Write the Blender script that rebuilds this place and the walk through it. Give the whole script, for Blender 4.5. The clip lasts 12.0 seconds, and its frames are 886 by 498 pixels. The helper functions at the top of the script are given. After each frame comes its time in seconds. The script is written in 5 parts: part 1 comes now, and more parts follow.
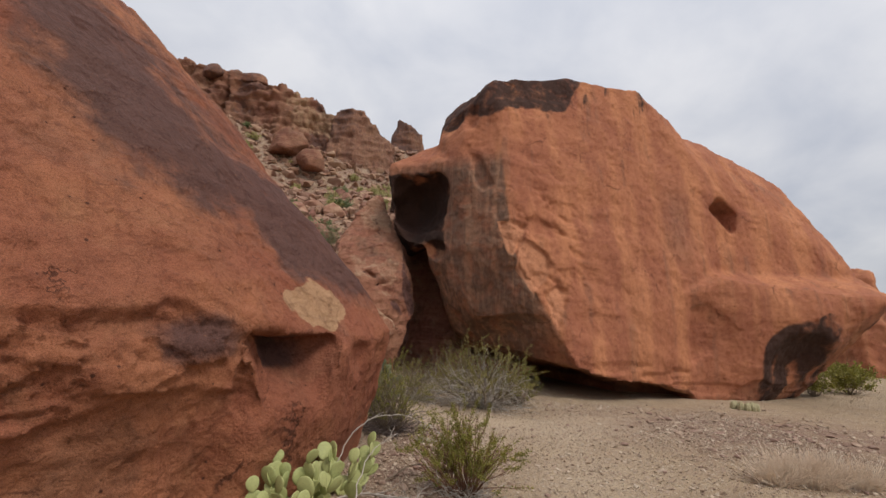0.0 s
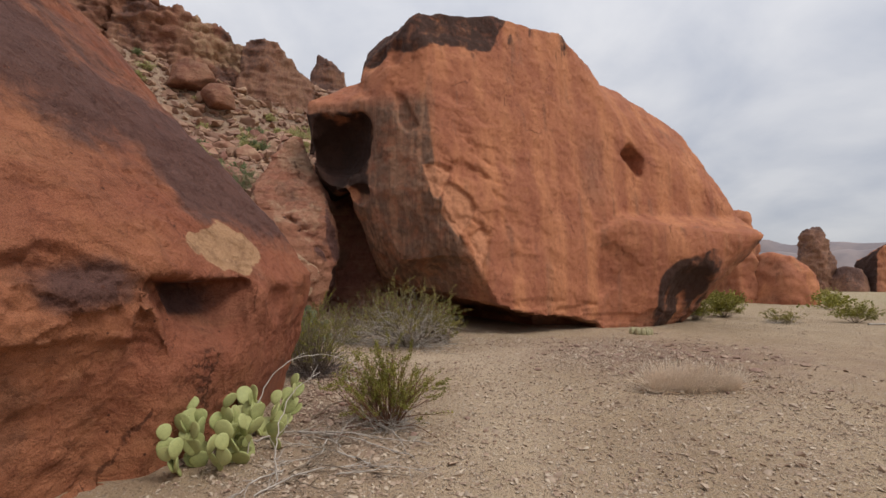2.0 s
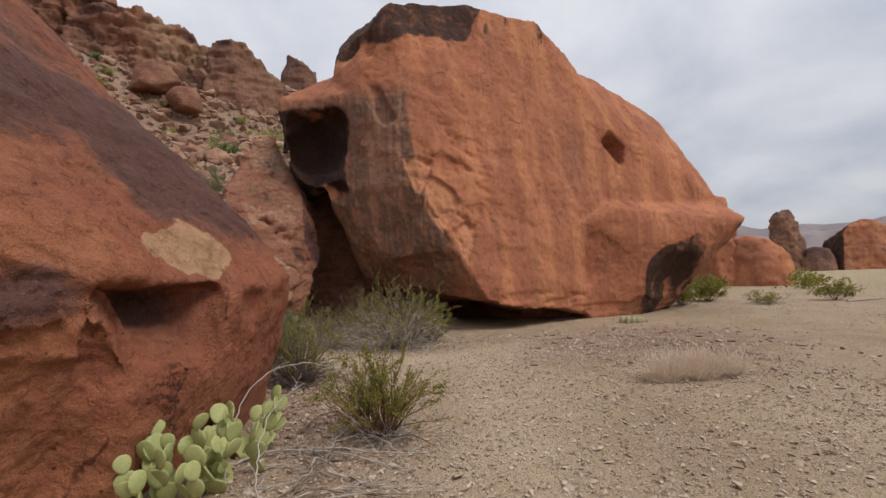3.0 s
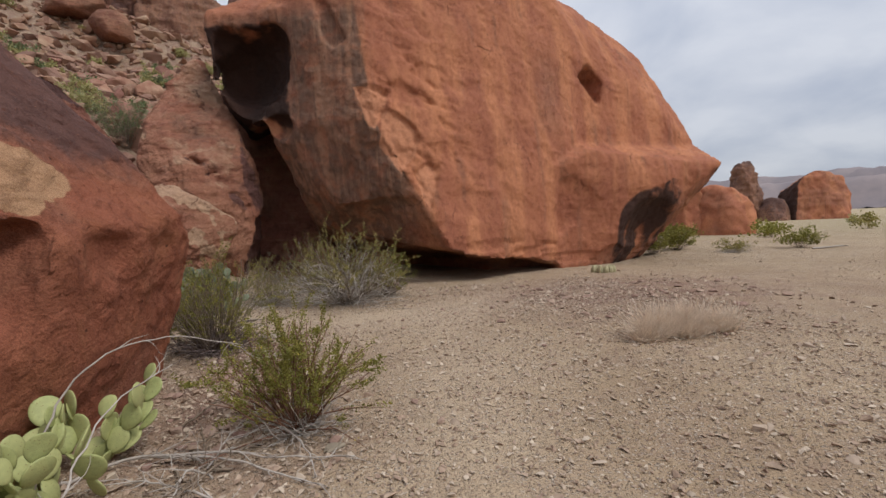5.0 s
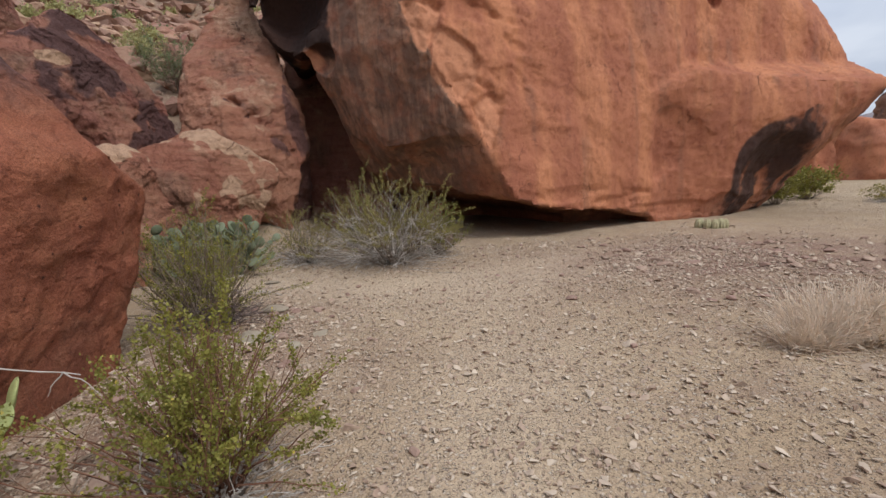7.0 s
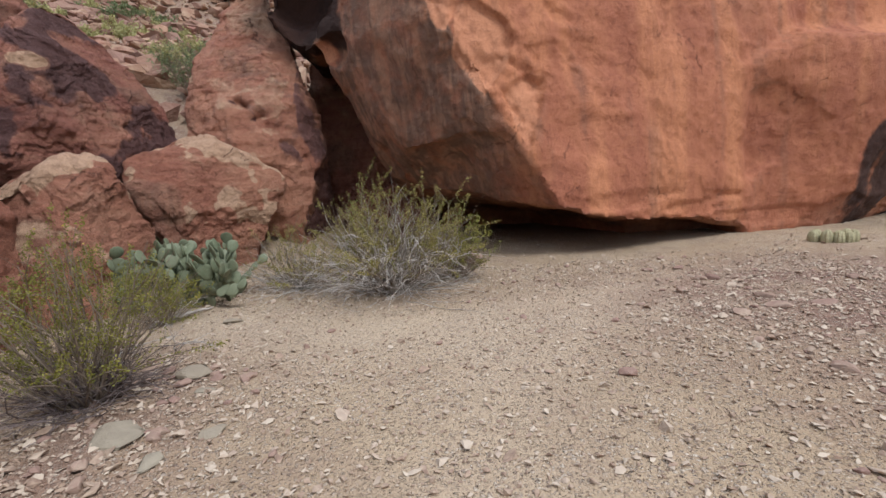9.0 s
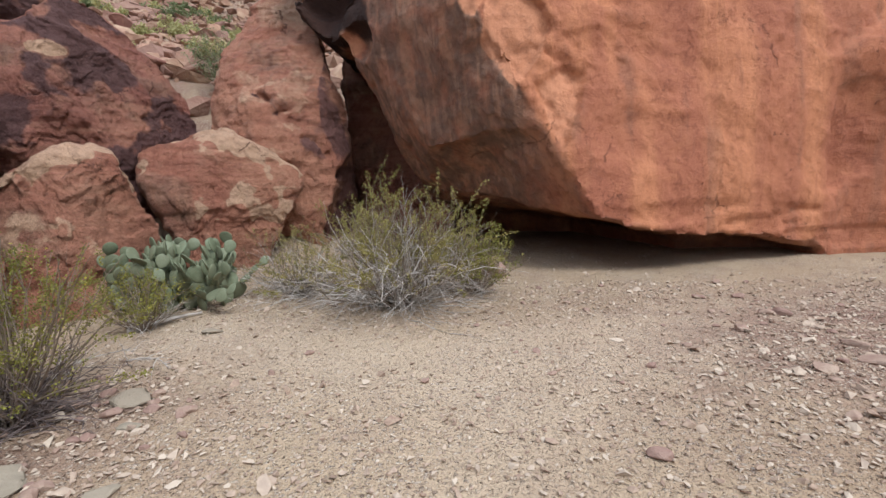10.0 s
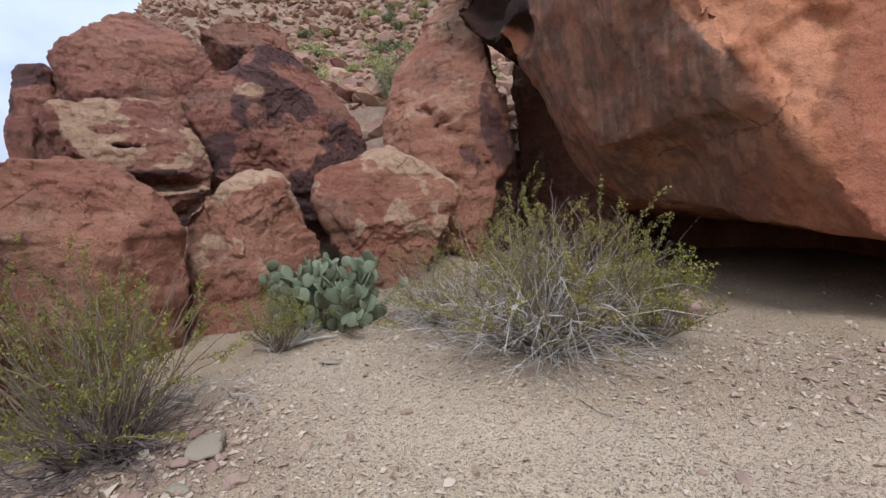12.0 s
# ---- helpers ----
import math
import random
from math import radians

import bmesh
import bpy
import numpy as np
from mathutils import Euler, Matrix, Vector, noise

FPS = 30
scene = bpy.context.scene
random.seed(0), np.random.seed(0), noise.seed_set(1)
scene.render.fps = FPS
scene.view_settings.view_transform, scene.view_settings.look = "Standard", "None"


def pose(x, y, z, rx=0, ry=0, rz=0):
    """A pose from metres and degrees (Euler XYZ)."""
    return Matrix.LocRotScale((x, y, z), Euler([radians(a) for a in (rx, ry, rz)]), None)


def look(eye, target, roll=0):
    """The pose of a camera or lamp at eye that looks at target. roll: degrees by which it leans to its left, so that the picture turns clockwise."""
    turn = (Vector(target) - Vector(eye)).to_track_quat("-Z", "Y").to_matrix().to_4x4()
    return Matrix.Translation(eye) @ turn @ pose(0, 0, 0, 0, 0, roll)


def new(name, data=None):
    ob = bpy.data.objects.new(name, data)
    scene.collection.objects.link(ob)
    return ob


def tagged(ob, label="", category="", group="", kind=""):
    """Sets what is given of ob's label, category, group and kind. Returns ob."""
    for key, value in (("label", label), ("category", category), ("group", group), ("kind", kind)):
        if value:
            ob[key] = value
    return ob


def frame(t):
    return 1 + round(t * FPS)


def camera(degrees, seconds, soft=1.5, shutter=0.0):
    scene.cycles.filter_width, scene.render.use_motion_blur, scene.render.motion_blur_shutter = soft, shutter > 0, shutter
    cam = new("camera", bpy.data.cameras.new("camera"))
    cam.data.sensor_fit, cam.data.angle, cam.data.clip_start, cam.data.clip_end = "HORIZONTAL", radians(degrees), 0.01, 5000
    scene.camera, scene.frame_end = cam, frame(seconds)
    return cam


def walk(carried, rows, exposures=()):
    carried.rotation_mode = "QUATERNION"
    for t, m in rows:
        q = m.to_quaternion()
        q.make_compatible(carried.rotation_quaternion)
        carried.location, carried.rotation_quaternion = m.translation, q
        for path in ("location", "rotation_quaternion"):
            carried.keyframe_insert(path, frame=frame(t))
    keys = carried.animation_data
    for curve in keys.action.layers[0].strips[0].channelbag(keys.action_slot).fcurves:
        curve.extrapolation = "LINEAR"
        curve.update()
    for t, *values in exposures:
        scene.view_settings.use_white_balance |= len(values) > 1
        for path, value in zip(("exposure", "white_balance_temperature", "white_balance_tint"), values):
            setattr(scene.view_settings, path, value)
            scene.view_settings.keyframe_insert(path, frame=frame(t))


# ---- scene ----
cam = camera(91.5, 12.0)
METRES, EYE, TILT, LEAN, TURN = 7.7, 1.5, 0.0, 0.0, 0.0
ROWS = [
    (0.0, 0.0, 0.0, 0.0, -0.48, 10.59, -2.59),
    (0.5, 0.0046, -0.0006, -0.0025, -3.63, 10.19, -2.29),
    (1.0, 0.0076, 0.0007, -0.0048, -7.31, 7.26, -2.14),
    (1.5, 0.0108, 0.0009, -0.0071, -9.24, 4.76, -2.16),
    (2.0, 0.0131, 0.0054, -0.0111, -9.71, 3.8, -0.52),
    (2.5, 0.012, 0.0306, -0.0171, -10.17, 3.85, 0.67),
    (3.0, 0.009, 0.0627, -0.018, -12.05, 3.6, 2.26),
    (5.0, 0.0773, 0.2181, -0.0352, -16.1, -2.97, 2.45),
    (5.5, 0.1019, 0.2655, -0.0374, -14.73, -6.22, 1.95),
    (6.0, 0.1189, 0.3209, -0.0405, -11.26, -6.83, 2.24),
    (6.5, 0.1445, 0.3689, -0.045, -9.4, -8.54, 2.49),
    (7.0, 0.1758, 0.4183, -0.0429, -6.05, -9.38, 3.0),
    (9.0, 0.2805, 0.6423, -0.0468, 1.8, -8.28, 4.29),
    (9.5, 0.3096, 0.6943, -0.0466, 7.25, -7.42, 2.36),
    (10.0, 0.3288, 0.7457, -0.0479, 7.84, -7.71, 2.54),
    (10.5, 0.343, 0.7929, -0.0466, 9.07, -7.75, 3.0),
    (11.0, 0.3588, 0.8368, -0.0455, 13.85, -7.57, 2.73),
    (11.5, 0.3599, 0.8771, -0.0458, 20.64, -7.15, 3.42),
    (12.0, 0.3528, 0.9043, -0.0417, 32.63, -5.17, 4.22),
]
EXPOSURES = [(0.0, -0.28, 6550, 10), (2.5, -0.28, 6500, 10), (5.5, -0.24, 6150, 10), (7.0, -0.06, 6000, 9), (9.0, 0.15, 5750, 8), (10.5, 0.38, 5650, 7), (11.5, 0.33, 5500, 7), (12.0, 0.12, 5500, 8)]
walk(cam, [(t, pose(0, 0, EYE, TILT, LEAN, TURN) @ pose(METRES * x, METRES * y, METRES * z, 90 + pitch, roll, yaw)) for t, x, y, z, yaw, pitch, roll in ROWS], EXPOSURES)

# ---------------------------------------------------------------- world and sun
SUN_ELEVATION, SUN_AZIMUTH = 54.0, 135.0  # azimuth clockwise from +y


def build_world():
    w = bpy.data.worlds.new("overcast_sky")
    scene.world = w
    w.use_nodes = True
    nt = w.node_tree
    nt.nodes.clear()
    out = nt.nodes.new("ShaderNodeOutputWorld")
    bg = nt.nodes.new("ShaderNodeBackground")
    sky = nt.nodes.new("ShaderNodeTexSky")
    sky.sky_type = "NISHITA"
    sky.sun_disc = False
    sky.sun_elevation = radians(SUN_ELEVATION)
    sky.sun_rotation = radians(SUN_AZIMUTH)
    sky.dust_density = 2.0
    co = nt.nodes.new("ShaderNodeTexCoord")
    sep = nt.nodes.new("ShaderNodeSeparateXYZ")
    nt.links.new(co.outputs["Generated"], sep.inputs[0])
    # project the directions on a flat cloud layer
    add = nt.nodes.new("ShaderNodeMath")
    add.operation, add.inputs[1].default_value = "ADD", 0.35
    nt.links.new(sep.outputs["Z"], add.inputs[0])
    comb = nt.nodes.new("ShaderNodeCombineXYZ")
    for axis in "XY":
        div = nt.nodes.new("ShaderNodeMath")
        div.operation = "DIVIDE"
        nt.links.new(sep.outputs[axis], div.inputs[0])
        nt.links.new(add.outputs[0], div.inputs[1])
        nt.links.new(div.outputs[0], comb.inputs[axis])
    noise_a = nt.nodes.new("ShaderNodeTexNoise")
    noise_a.inputs["Scale"].default_value = 2.6
    noise_a.inputs["Detail"].default_value = 6
    noise_a.inputs["Roughness"].default_value = 0.5
    noise_a.inputs["Distortion"].default_value = 0.25
    nt.links.new(comb.outputs[0], noise_a.inputs["Vector"])
    ramp = nt.nodes.new("ShaderNodeValToRGB")
    ramp.color_ramp.elements[0].position, ramp.color_ramp.elements[0].color = 0.33, (4.7, 4.95, 5.6, 1)
    ramp.color_ramp.elements[1].position, ramp.color_ramp.elements[1].color = 0.62, (6.5, 6.55, 6.85, 1)
    nt.links.new(noise_a.outputs["Fac"], ramp.inputs[0])
    # a cloud deck is brighter overhead than at the horizon
    grad = nt.nodes.new("ShaderNodeMapRange")
    grad.inputs["From Min"].default_value, grad.inputs["From Max"].default_value = 0.0, 1.0
    grad.inputs["To Min"].default_value, grad.inputs["To Max"].default_value = 0.95, 1.75
    nt.links.new(sep.outputs["Z"], grad.inputs["Value"])
    mul = nt.nodes.new("ShaderNodeMix")
    mul.data_type, mul.blend_type = "RGBA", "MULTIPLY"
    mul.inputs["Factor"].default_value = 1.0
    nt.links.new(ramp.outputs[0], mul.inputs["A"])
    nt.links.new(grad.outputs[0], mul.inputs["B"])
    mix = nt.nodes.new("ShaderNodeMix")
    mix.data_type = "RGBA"
    mix.inputs["Factor"].default_value = 0.88
    nt.links.new(sky.outputs[0], mix.inputs["A"])
    nt.links.new(mul.outputs["Result"], mix.inputs["B"])
    nt.links.new(mix.outputs["Result"], bg.inputs[0])
    bg.inputs[1].default_value = 0.115
    nt.links.new(bg.outputs[0], out.inputs[0])


build_world()
sun_data = bpy.data.lights.new("sun", "SUN")
sun_data.energy, sun_data.angle, sun_data.color = 2.45, radians(20), (1.0, 0.95, 0.88)
sun = new("sun", sun_data)
el, az = radians(SUN_ELEVATION), radians(SUN_AZIMUTH)
sun.matrix_world = look((20 * math.sin(az) * math.cos(el), 20 * math.cos(az) * math.cos(el), 20 * math.sin(el)), (0, 0, 0))


# ---------------------------------------------------------------- materials
def material(name, rough=0.9):
    m = bpy.data.materials.new(name)
    m.use_nodes = True
    nt = m.node_tree
    b = nt.nodes["Principled BSDF"]
    b.inputs["Roughness"].default_value = rough
    b.inputs["Specular IOR Level"].default_value = 0.25
    return m, nt, b


class Nodes:
    """Short hand for wiring textures and mixes."""

    def __init__(self, nt):
        self.nt = nt
        self.co = nt.nodes.new("ShaderNodeTexCoord").outputs["Object"]

    def map(self, scale, source=None):
        n = self.nt.nodes.new("ShaderNodeMapping")
        n.inputs["Scale"].default_value = scale
        self.nt.links.new(source or self.co, n.inputs["Vector"])
        return n.outputs[0]

    def noise(self, scale, detail=4, rough=0.55, vec=None, dist=0.0):
        n = self.nt.nodes.new("ShaderNodeTexNoise")
        n.inputs["Scale"].default_value = scale
        n.inputs["Detail"].default_value = detail
        n.inputs["Roughness"].default_value = rough
        n.inputs["Distortion"].default_value = dist
        self.nt.links.new(vec or self.co, n.inputs["Vector"])
        return n.outputs["Fac"]

    def cells(self, scale, vec=None, feature="F1", out="Distance"):
        n = self.nt.nodes.new("ShaderNodeTexVoronoi")
        n.feature = feature
        n.inputs["Scale"].default_value = scale
        self.nt.links.new(vec or self.co, n.inputs["Vector"])
        return n.outputs[out]

    def ramp(self, fac, a, b, low=0.0, high=1.0):
        n = self.nt.nodes.new("ShaderNodeMapRange")
        n.interpolation_type = "SMOOTHSTEP"
        n.inputs["From Min"].default_value, n.inputs["From Max"].default_value = a, b
        n.inputs["To Min"].default_value, n.inputs["To Max"].default_value = low, high
        self.nt.links.new(fac, n.inputs["Value"])
        return n.outputs[0]

    def math(self, op, a, b):
        n = self.nt.nodes.new("ShaderNodeMath")
        n.operation = op
        for i, v in enumerate((a, b)):
            if isinstance(v, (int, float)):
                n.inputs[i].default_value = v
            else:
                self.nt.links.new(v, n.inputs[i])
        return n.outputs[0]

    def mix(self, fac, a, b, blend="MIX"):
        n = self.nt.nodes.new("ShaderNodeMix")
        n.data_type, n.blend_type = "RGBA", blend
        for key, v in (("Factor", fac), ("A", a), ("B", b)):
            if isinstance(v, (int, float)):
                n.inputs[key].default_value = v
            elif isinstance(v, tuple):
                n.inputs[key].default_value = (*v, 1)
            else:
                self.nt.links.new(v, n.inputs[key])
        return n.outputs["Result"]

    def attribute(self, name):
        n = self.nt.nodes.new("ShaderNodeAttribute")
        n.attribute_name = name
        sep = self.nt.nodes.new("ShaderNodeSeparateColor")
        self.nt.links.new(n.outputs["Color"], sep.inputs[0])
        return sep.outputs

    def island(self):
        return self.nt.nodes.new("ShaderNodeNewGeometry").outputs["Random Per Island"]

    def object_random(self):
        return self.nt.nodes.new("ShaderNodeObjectInfo").outputs["Random"]

    def bump(self, bsdf, *layers):
        last = None
        for height, strength, distance in layers:
            n = self.nt.nodes.new("ShaderNodeBump")
            n.inputs["Strength"].default_value, n.inputs["Distance"].default_value = strength, distance
            self.nt.links.new(height, n.inputs["Height"])
            if last:
                self.nt.links.new(last, n.inputs["Normal"])
            last = n.outputs[0]
        self.nt.links.new(last, bsdf.inputs["Normal"])


def sandstone(name, main, deep, pale, varnish, ochre, streaks=0.5, speck=0.5, fine=1.0, strata_depth=0.3, lumpy=0.7, blotch=0.6, bands=0.0, cracks=0.75):
    """Weathered sandstone; the colour attribute "stain" holds varnish, fresh ochre breaks and grey weathering, the
    first and last with painted shade.
    """
    m, nt, b = material(name, 0.86)
    n = Nodes(nt)
    big = n.noise(0.55, 5, 0.6)
    mid = n.noise(2.6, 7, 0.62, dist=0.4)
    small = n.noise(26, 5, 0.65)
    grain = n.noise(140, 2, 0.5)
    blot = n.noise(7.0, 6, 0.7, dist=0.6)
    c = n.mix(n.ramp(big, 0.36, 0.64), deep, main)
    c = n.mix(n.ramp(mid, 0.5, 0.78, 0, 0.55), c, pale)
    if bands:
        layer = n.noise(1.0, 6, 0.65, n.map((0.5, 0.5, 6.5)), dist=0.7)
        c = n.mix(n.ramp(layer, 0.50, 0.62, 0, bands), c, tuple(v * 0.45 for v in deep))
        c = n.mix(n.ramp(layer, 0.47, 0.36, 0, bands), c, pale)
    run = n.noise(1.0, 4, 0.55, n.map((1.15, 1.15, 0.035)))
    run2 = n.noise(1.0, 4, 0.6, n.map((4.6, 4.6, 0.13)))
    run3 = n.noise(1.0, 4, 0.6, n.map((2.1, 2.1, 0.05)), dist=0.2)
    c = n.mix(n.math("MULTIPLY", n.ramp(run, 0.46, 0.60), streaks), c, pale)
    c = n.mix(n.math("MULTIPLY", n.ramp(run2, 0.53, 0.66), streaks * 0.55), c, deep)
    c = n.mix(n.math("MULTIPLY", n.ramp(run3, 0.55, 0.68), streaks * 0.55), c, tuple(v * w for v, w in zip(main, (0.58, 0.72, 0.85))))
    red, green, blue = n.attribute("stain")[:3]
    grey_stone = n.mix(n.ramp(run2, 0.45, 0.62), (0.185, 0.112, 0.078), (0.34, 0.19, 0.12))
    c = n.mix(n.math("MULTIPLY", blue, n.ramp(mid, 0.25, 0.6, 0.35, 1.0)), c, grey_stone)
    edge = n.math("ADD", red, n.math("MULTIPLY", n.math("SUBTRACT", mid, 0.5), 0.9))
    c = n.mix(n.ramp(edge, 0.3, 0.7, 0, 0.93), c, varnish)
    edge2 = n.math("ADD", green, n.math("MULTIPLY", n.math("SUBTRACT", mid, 0.5), 0.5))
    c = n.mix(n.ramp(edge2, 0.38, 0.62, 0, 0.9), c, ochre)
    pits = n.cells(9.0, n.map((1, 1, 1.6)))
    dots = n.math("MULTIPLY", n.ramp(n.cells(5.5, feature="F1"), 0.05, 0.10, 1, 0), speck)
    c = n.mix(dots, c, tuple(v * 0.35 for v in deep))
    flecks = n.math("MULTIPLY", n.ramp(small, 0.62, 0.70), 0.4 * speck)
    c = n.mix(flecks, c, pale)
    c = n.mix(n.ramp(blot, 0.48, 0.66, 0.0, blotch), c, (0.46, 0.40, 0.40), "MULTIPLY")
    c = n.mix(n.ramp(grain, 0.35, 0.7, 0.0, 0.75), c, (0.5, 0.48, 0.47), "MULTIPLY")
    # short weathered nicks and long cracks, drawn as dark colour for the shade inside
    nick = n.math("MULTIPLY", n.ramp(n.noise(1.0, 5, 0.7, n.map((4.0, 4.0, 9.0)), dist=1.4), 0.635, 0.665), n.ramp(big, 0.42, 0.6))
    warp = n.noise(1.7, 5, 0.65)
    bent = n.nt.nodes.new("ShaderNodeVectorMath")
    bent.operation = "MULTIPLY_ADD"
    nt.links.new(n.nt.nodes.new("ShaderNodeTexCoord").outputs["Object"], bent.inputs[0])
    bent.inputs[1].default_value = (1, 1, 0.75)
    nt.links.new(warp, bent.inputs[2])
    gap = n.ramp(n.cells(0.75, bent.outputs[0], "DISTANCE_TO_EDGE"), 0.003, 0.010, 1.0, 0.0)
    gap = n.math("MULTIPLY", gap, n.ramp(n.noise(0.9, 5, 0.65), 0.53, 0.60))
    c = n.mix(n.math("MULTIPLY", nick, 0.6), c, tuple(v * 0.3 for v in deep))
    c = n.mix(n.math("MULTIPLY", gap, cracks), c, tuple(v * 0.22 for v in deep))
    nt.links.new(c, b.inputs["Base Color"])
    strata = n.noise(1.0, 6, 0.6, n.map((0.9, 0.9, 5.0)), dist=0.6)
    chips = n.noise(7.0, 6, 0.68, dist=0.8)
    n.bump(b, (strata, strata_depth * fine, 0.10), (n.math("SUBTRACT", 1.0, gap), 0.5, 0.03), (n.math("SUBTRACT", 1.0, nick), 0.5, 0.03), (mid, lumpy * fine, 0.11), (chips, 0.9 * fine, 0.05), (n.ramp(pits, 0.0, 0.25), 0.3 * fine, 0.02), (small, 1.0 * fine, 0.022), (grain, 0.6 * fine, 0.006))
    return m


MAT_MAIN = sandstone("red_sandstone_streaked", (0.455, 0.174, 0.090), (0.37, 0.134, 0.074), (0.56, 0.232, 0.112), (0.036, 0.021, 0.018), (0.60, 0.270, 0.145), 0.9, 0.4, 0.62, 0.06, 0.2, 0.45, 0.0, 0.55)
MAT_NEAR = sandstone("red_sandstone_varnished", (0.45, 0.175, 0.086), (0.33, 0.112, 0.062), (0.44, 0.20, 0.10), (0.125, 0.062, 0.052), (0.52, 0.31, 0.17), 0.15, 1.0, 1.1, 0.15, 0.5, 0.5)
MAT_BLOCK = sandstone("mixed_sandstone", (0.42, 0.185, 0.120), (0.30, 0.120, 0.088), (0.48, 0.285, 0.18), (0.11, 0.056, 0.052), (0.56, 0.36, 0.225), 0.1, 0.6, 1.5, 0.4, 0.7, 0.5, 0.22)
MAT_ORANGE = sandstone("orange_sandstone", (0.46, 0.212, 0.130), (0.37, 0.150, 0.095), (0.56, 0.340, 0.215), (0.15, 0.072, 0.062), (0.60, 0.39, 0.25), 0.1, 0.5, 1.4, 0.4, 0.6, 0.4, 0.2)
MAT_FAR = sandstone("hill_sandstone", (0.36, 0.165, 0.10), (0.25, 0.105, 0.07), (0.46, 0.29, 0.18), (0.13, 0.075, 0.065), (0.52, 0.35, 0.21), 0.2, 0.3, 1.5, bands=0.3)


def ground_material():
    m, nt, b = material("gravelly_desert_sand", 0.95)
    n = Nodes(nt)
    big = n.noise(0.35, 5, 0.6)
    mid = n.noise(2.2, 6, 0.6)
    fine = n.noise(60, 4, 0.6)
    red, green, blue = n.attribute("stain")[:3]
    c = n.mix(n.ramp(big, 0.35, 0.65), (0.37, 0.268, 0.165), (0.46, 0.345, 0.22))
    c = n.mix(n.ramp(mid, 0.45, 0.75, 0, 0.6), c, (0.31, 0.215, 0.15))
    c = n.mix(n.math("MULTIPLY", red, 0.9), c, (0.56, 0.435, 0.30))
    c = n.mix(n.math("MULTIPLY", green, n.ramp(mid, 0.3, 0.6, 0.3, 1)), c, (0.36, 0.30, 0.17))
    c = n.mix(n.math("MULTIPLY", blue, n.ramp(mid, 0.3, 0.62, 0.35, 1)), c, (0.25, 0.15, 0.11))
    for scale, amount in ((26, 0.85), (52, 0.9), (110, 0.8)):
        cell = n.cells(scale, out="Color")
        dist = n.cells(scale)
        sep = nt.nodes.new("ShaderNodeSeparateColor")
        nt.links.new(cell, sep.inputs[0])
        stone = n.mix(sep.outputs[0], (0.15, 0.09, 0.068), (0.70, 0.60, 0.48))
        here = n.math("MULTIPLY", n.ramp(sep.outputs[1], 0.42, 0.46), n.ramp(dist, 0.25, 0.42, amount, 0))
        here = n.math("MULTIPLY", here, n.ramp(n.noise(1.3, 4), 0.35, 0.6, 0.35, 1))
        c = n.mix(here, c, stone)
    c = n.mix(n.ramp(fine, 0.35, 0.7, 0, 0.3), c, (0.26, 0.18, 0.125))
    nt.links.new(c, b.inputs["Base Color"])
    n.bump(b, (mid, 0.5, 0.05), (n.ramp(n.cells(26), 0.1, 0.5, 1, 0), 0.7, 0.018), (n.ramp(n.cells(52), 0.1, 0.5, 1, 0), 0.8, 0.012), (n.ramp(n.cells(110), 0.1, 0.5, 1, 0), 0.8, 0.006), (fine, 0.9, 0.012))
    return m


def plain(name, colours, rough=0.85, scale=12, island=False, bump=0.3, per_object=False):
    """A surface that varies between two colours by noise, and by piece where asked."""
    m, nt, b = material(name, rough)
    n = Nodes(nt)
    fac = n.noise(scale, 5, 0.6)
    c = n.mix(n.ramp(fac, 0.3, 0.7), colours[0], colours[1])
    if island or per_object:
        r = n.island() if island else n.object_random()
        c = n.mix(n.ramp(r, 0.0, 1.0, 0.0, 0.75), c, colours[2])
    nt.links.new(c, b.inputs["Base Color"])
    n.bump(b, (fac, bump, 0.3 / scale), (n.noise(scale * 8, 3), bump, 0.06 / scale))
    return m


def leaf_material(name, a, b_, c_, through_light=0.3):
    m, nt, b = material(name, 0.6)
    n = Nodes(nt)
    c = n.mix(n.island(), a, b_)
    c = n.mix(n.ramp(n.noise(3.0, 3), 0.4, 0.7, 0, 0.7), c, c_)
    nt.links.new(c, b.inputs["Base Color"])
    t = nt.nodes.new("ShaderNodeBsdfTranslucent")
    nt.links.new(c, t.inputs["Color"])
    mix = nt.nodes.new("ShaderNodeMixShader")
    mix.inputs[0].default_value = through_light
    nt.links.new(b.outputs[0], mix.inputs[1])
    nt.links.new(t.outputs[0], mix.inputs[2])
    nt.links.new(mix.outputs[0], nt.nodes["Material Output"].inputs["Surface"])
    return m


def pad_material(name, light, dark, dots):
    m, nt, b = material(name, 0.55)
    n = Nodes(nt)
    c = n.mix(n.ramp(n.noise(6, 4), 0.3, 0.7), light, dark)
    c = n.mix(n.math("MULTIPLY", n.object_random(), 0.5), c, dots)
    spots = n.ramp(n.cells(10, n.map((1, 1, 1))), 0.10, 0.2, 0.8, 0)
    c = n.mix(spots, c, (0.20, 0.13, 0.06))
    nt.links.new(c, b.inputs["Base Color"])
    n.bump(b, (n.noise(18, 4), 0.3, 0.01), (spots, 0.6, 0.004))
    return m


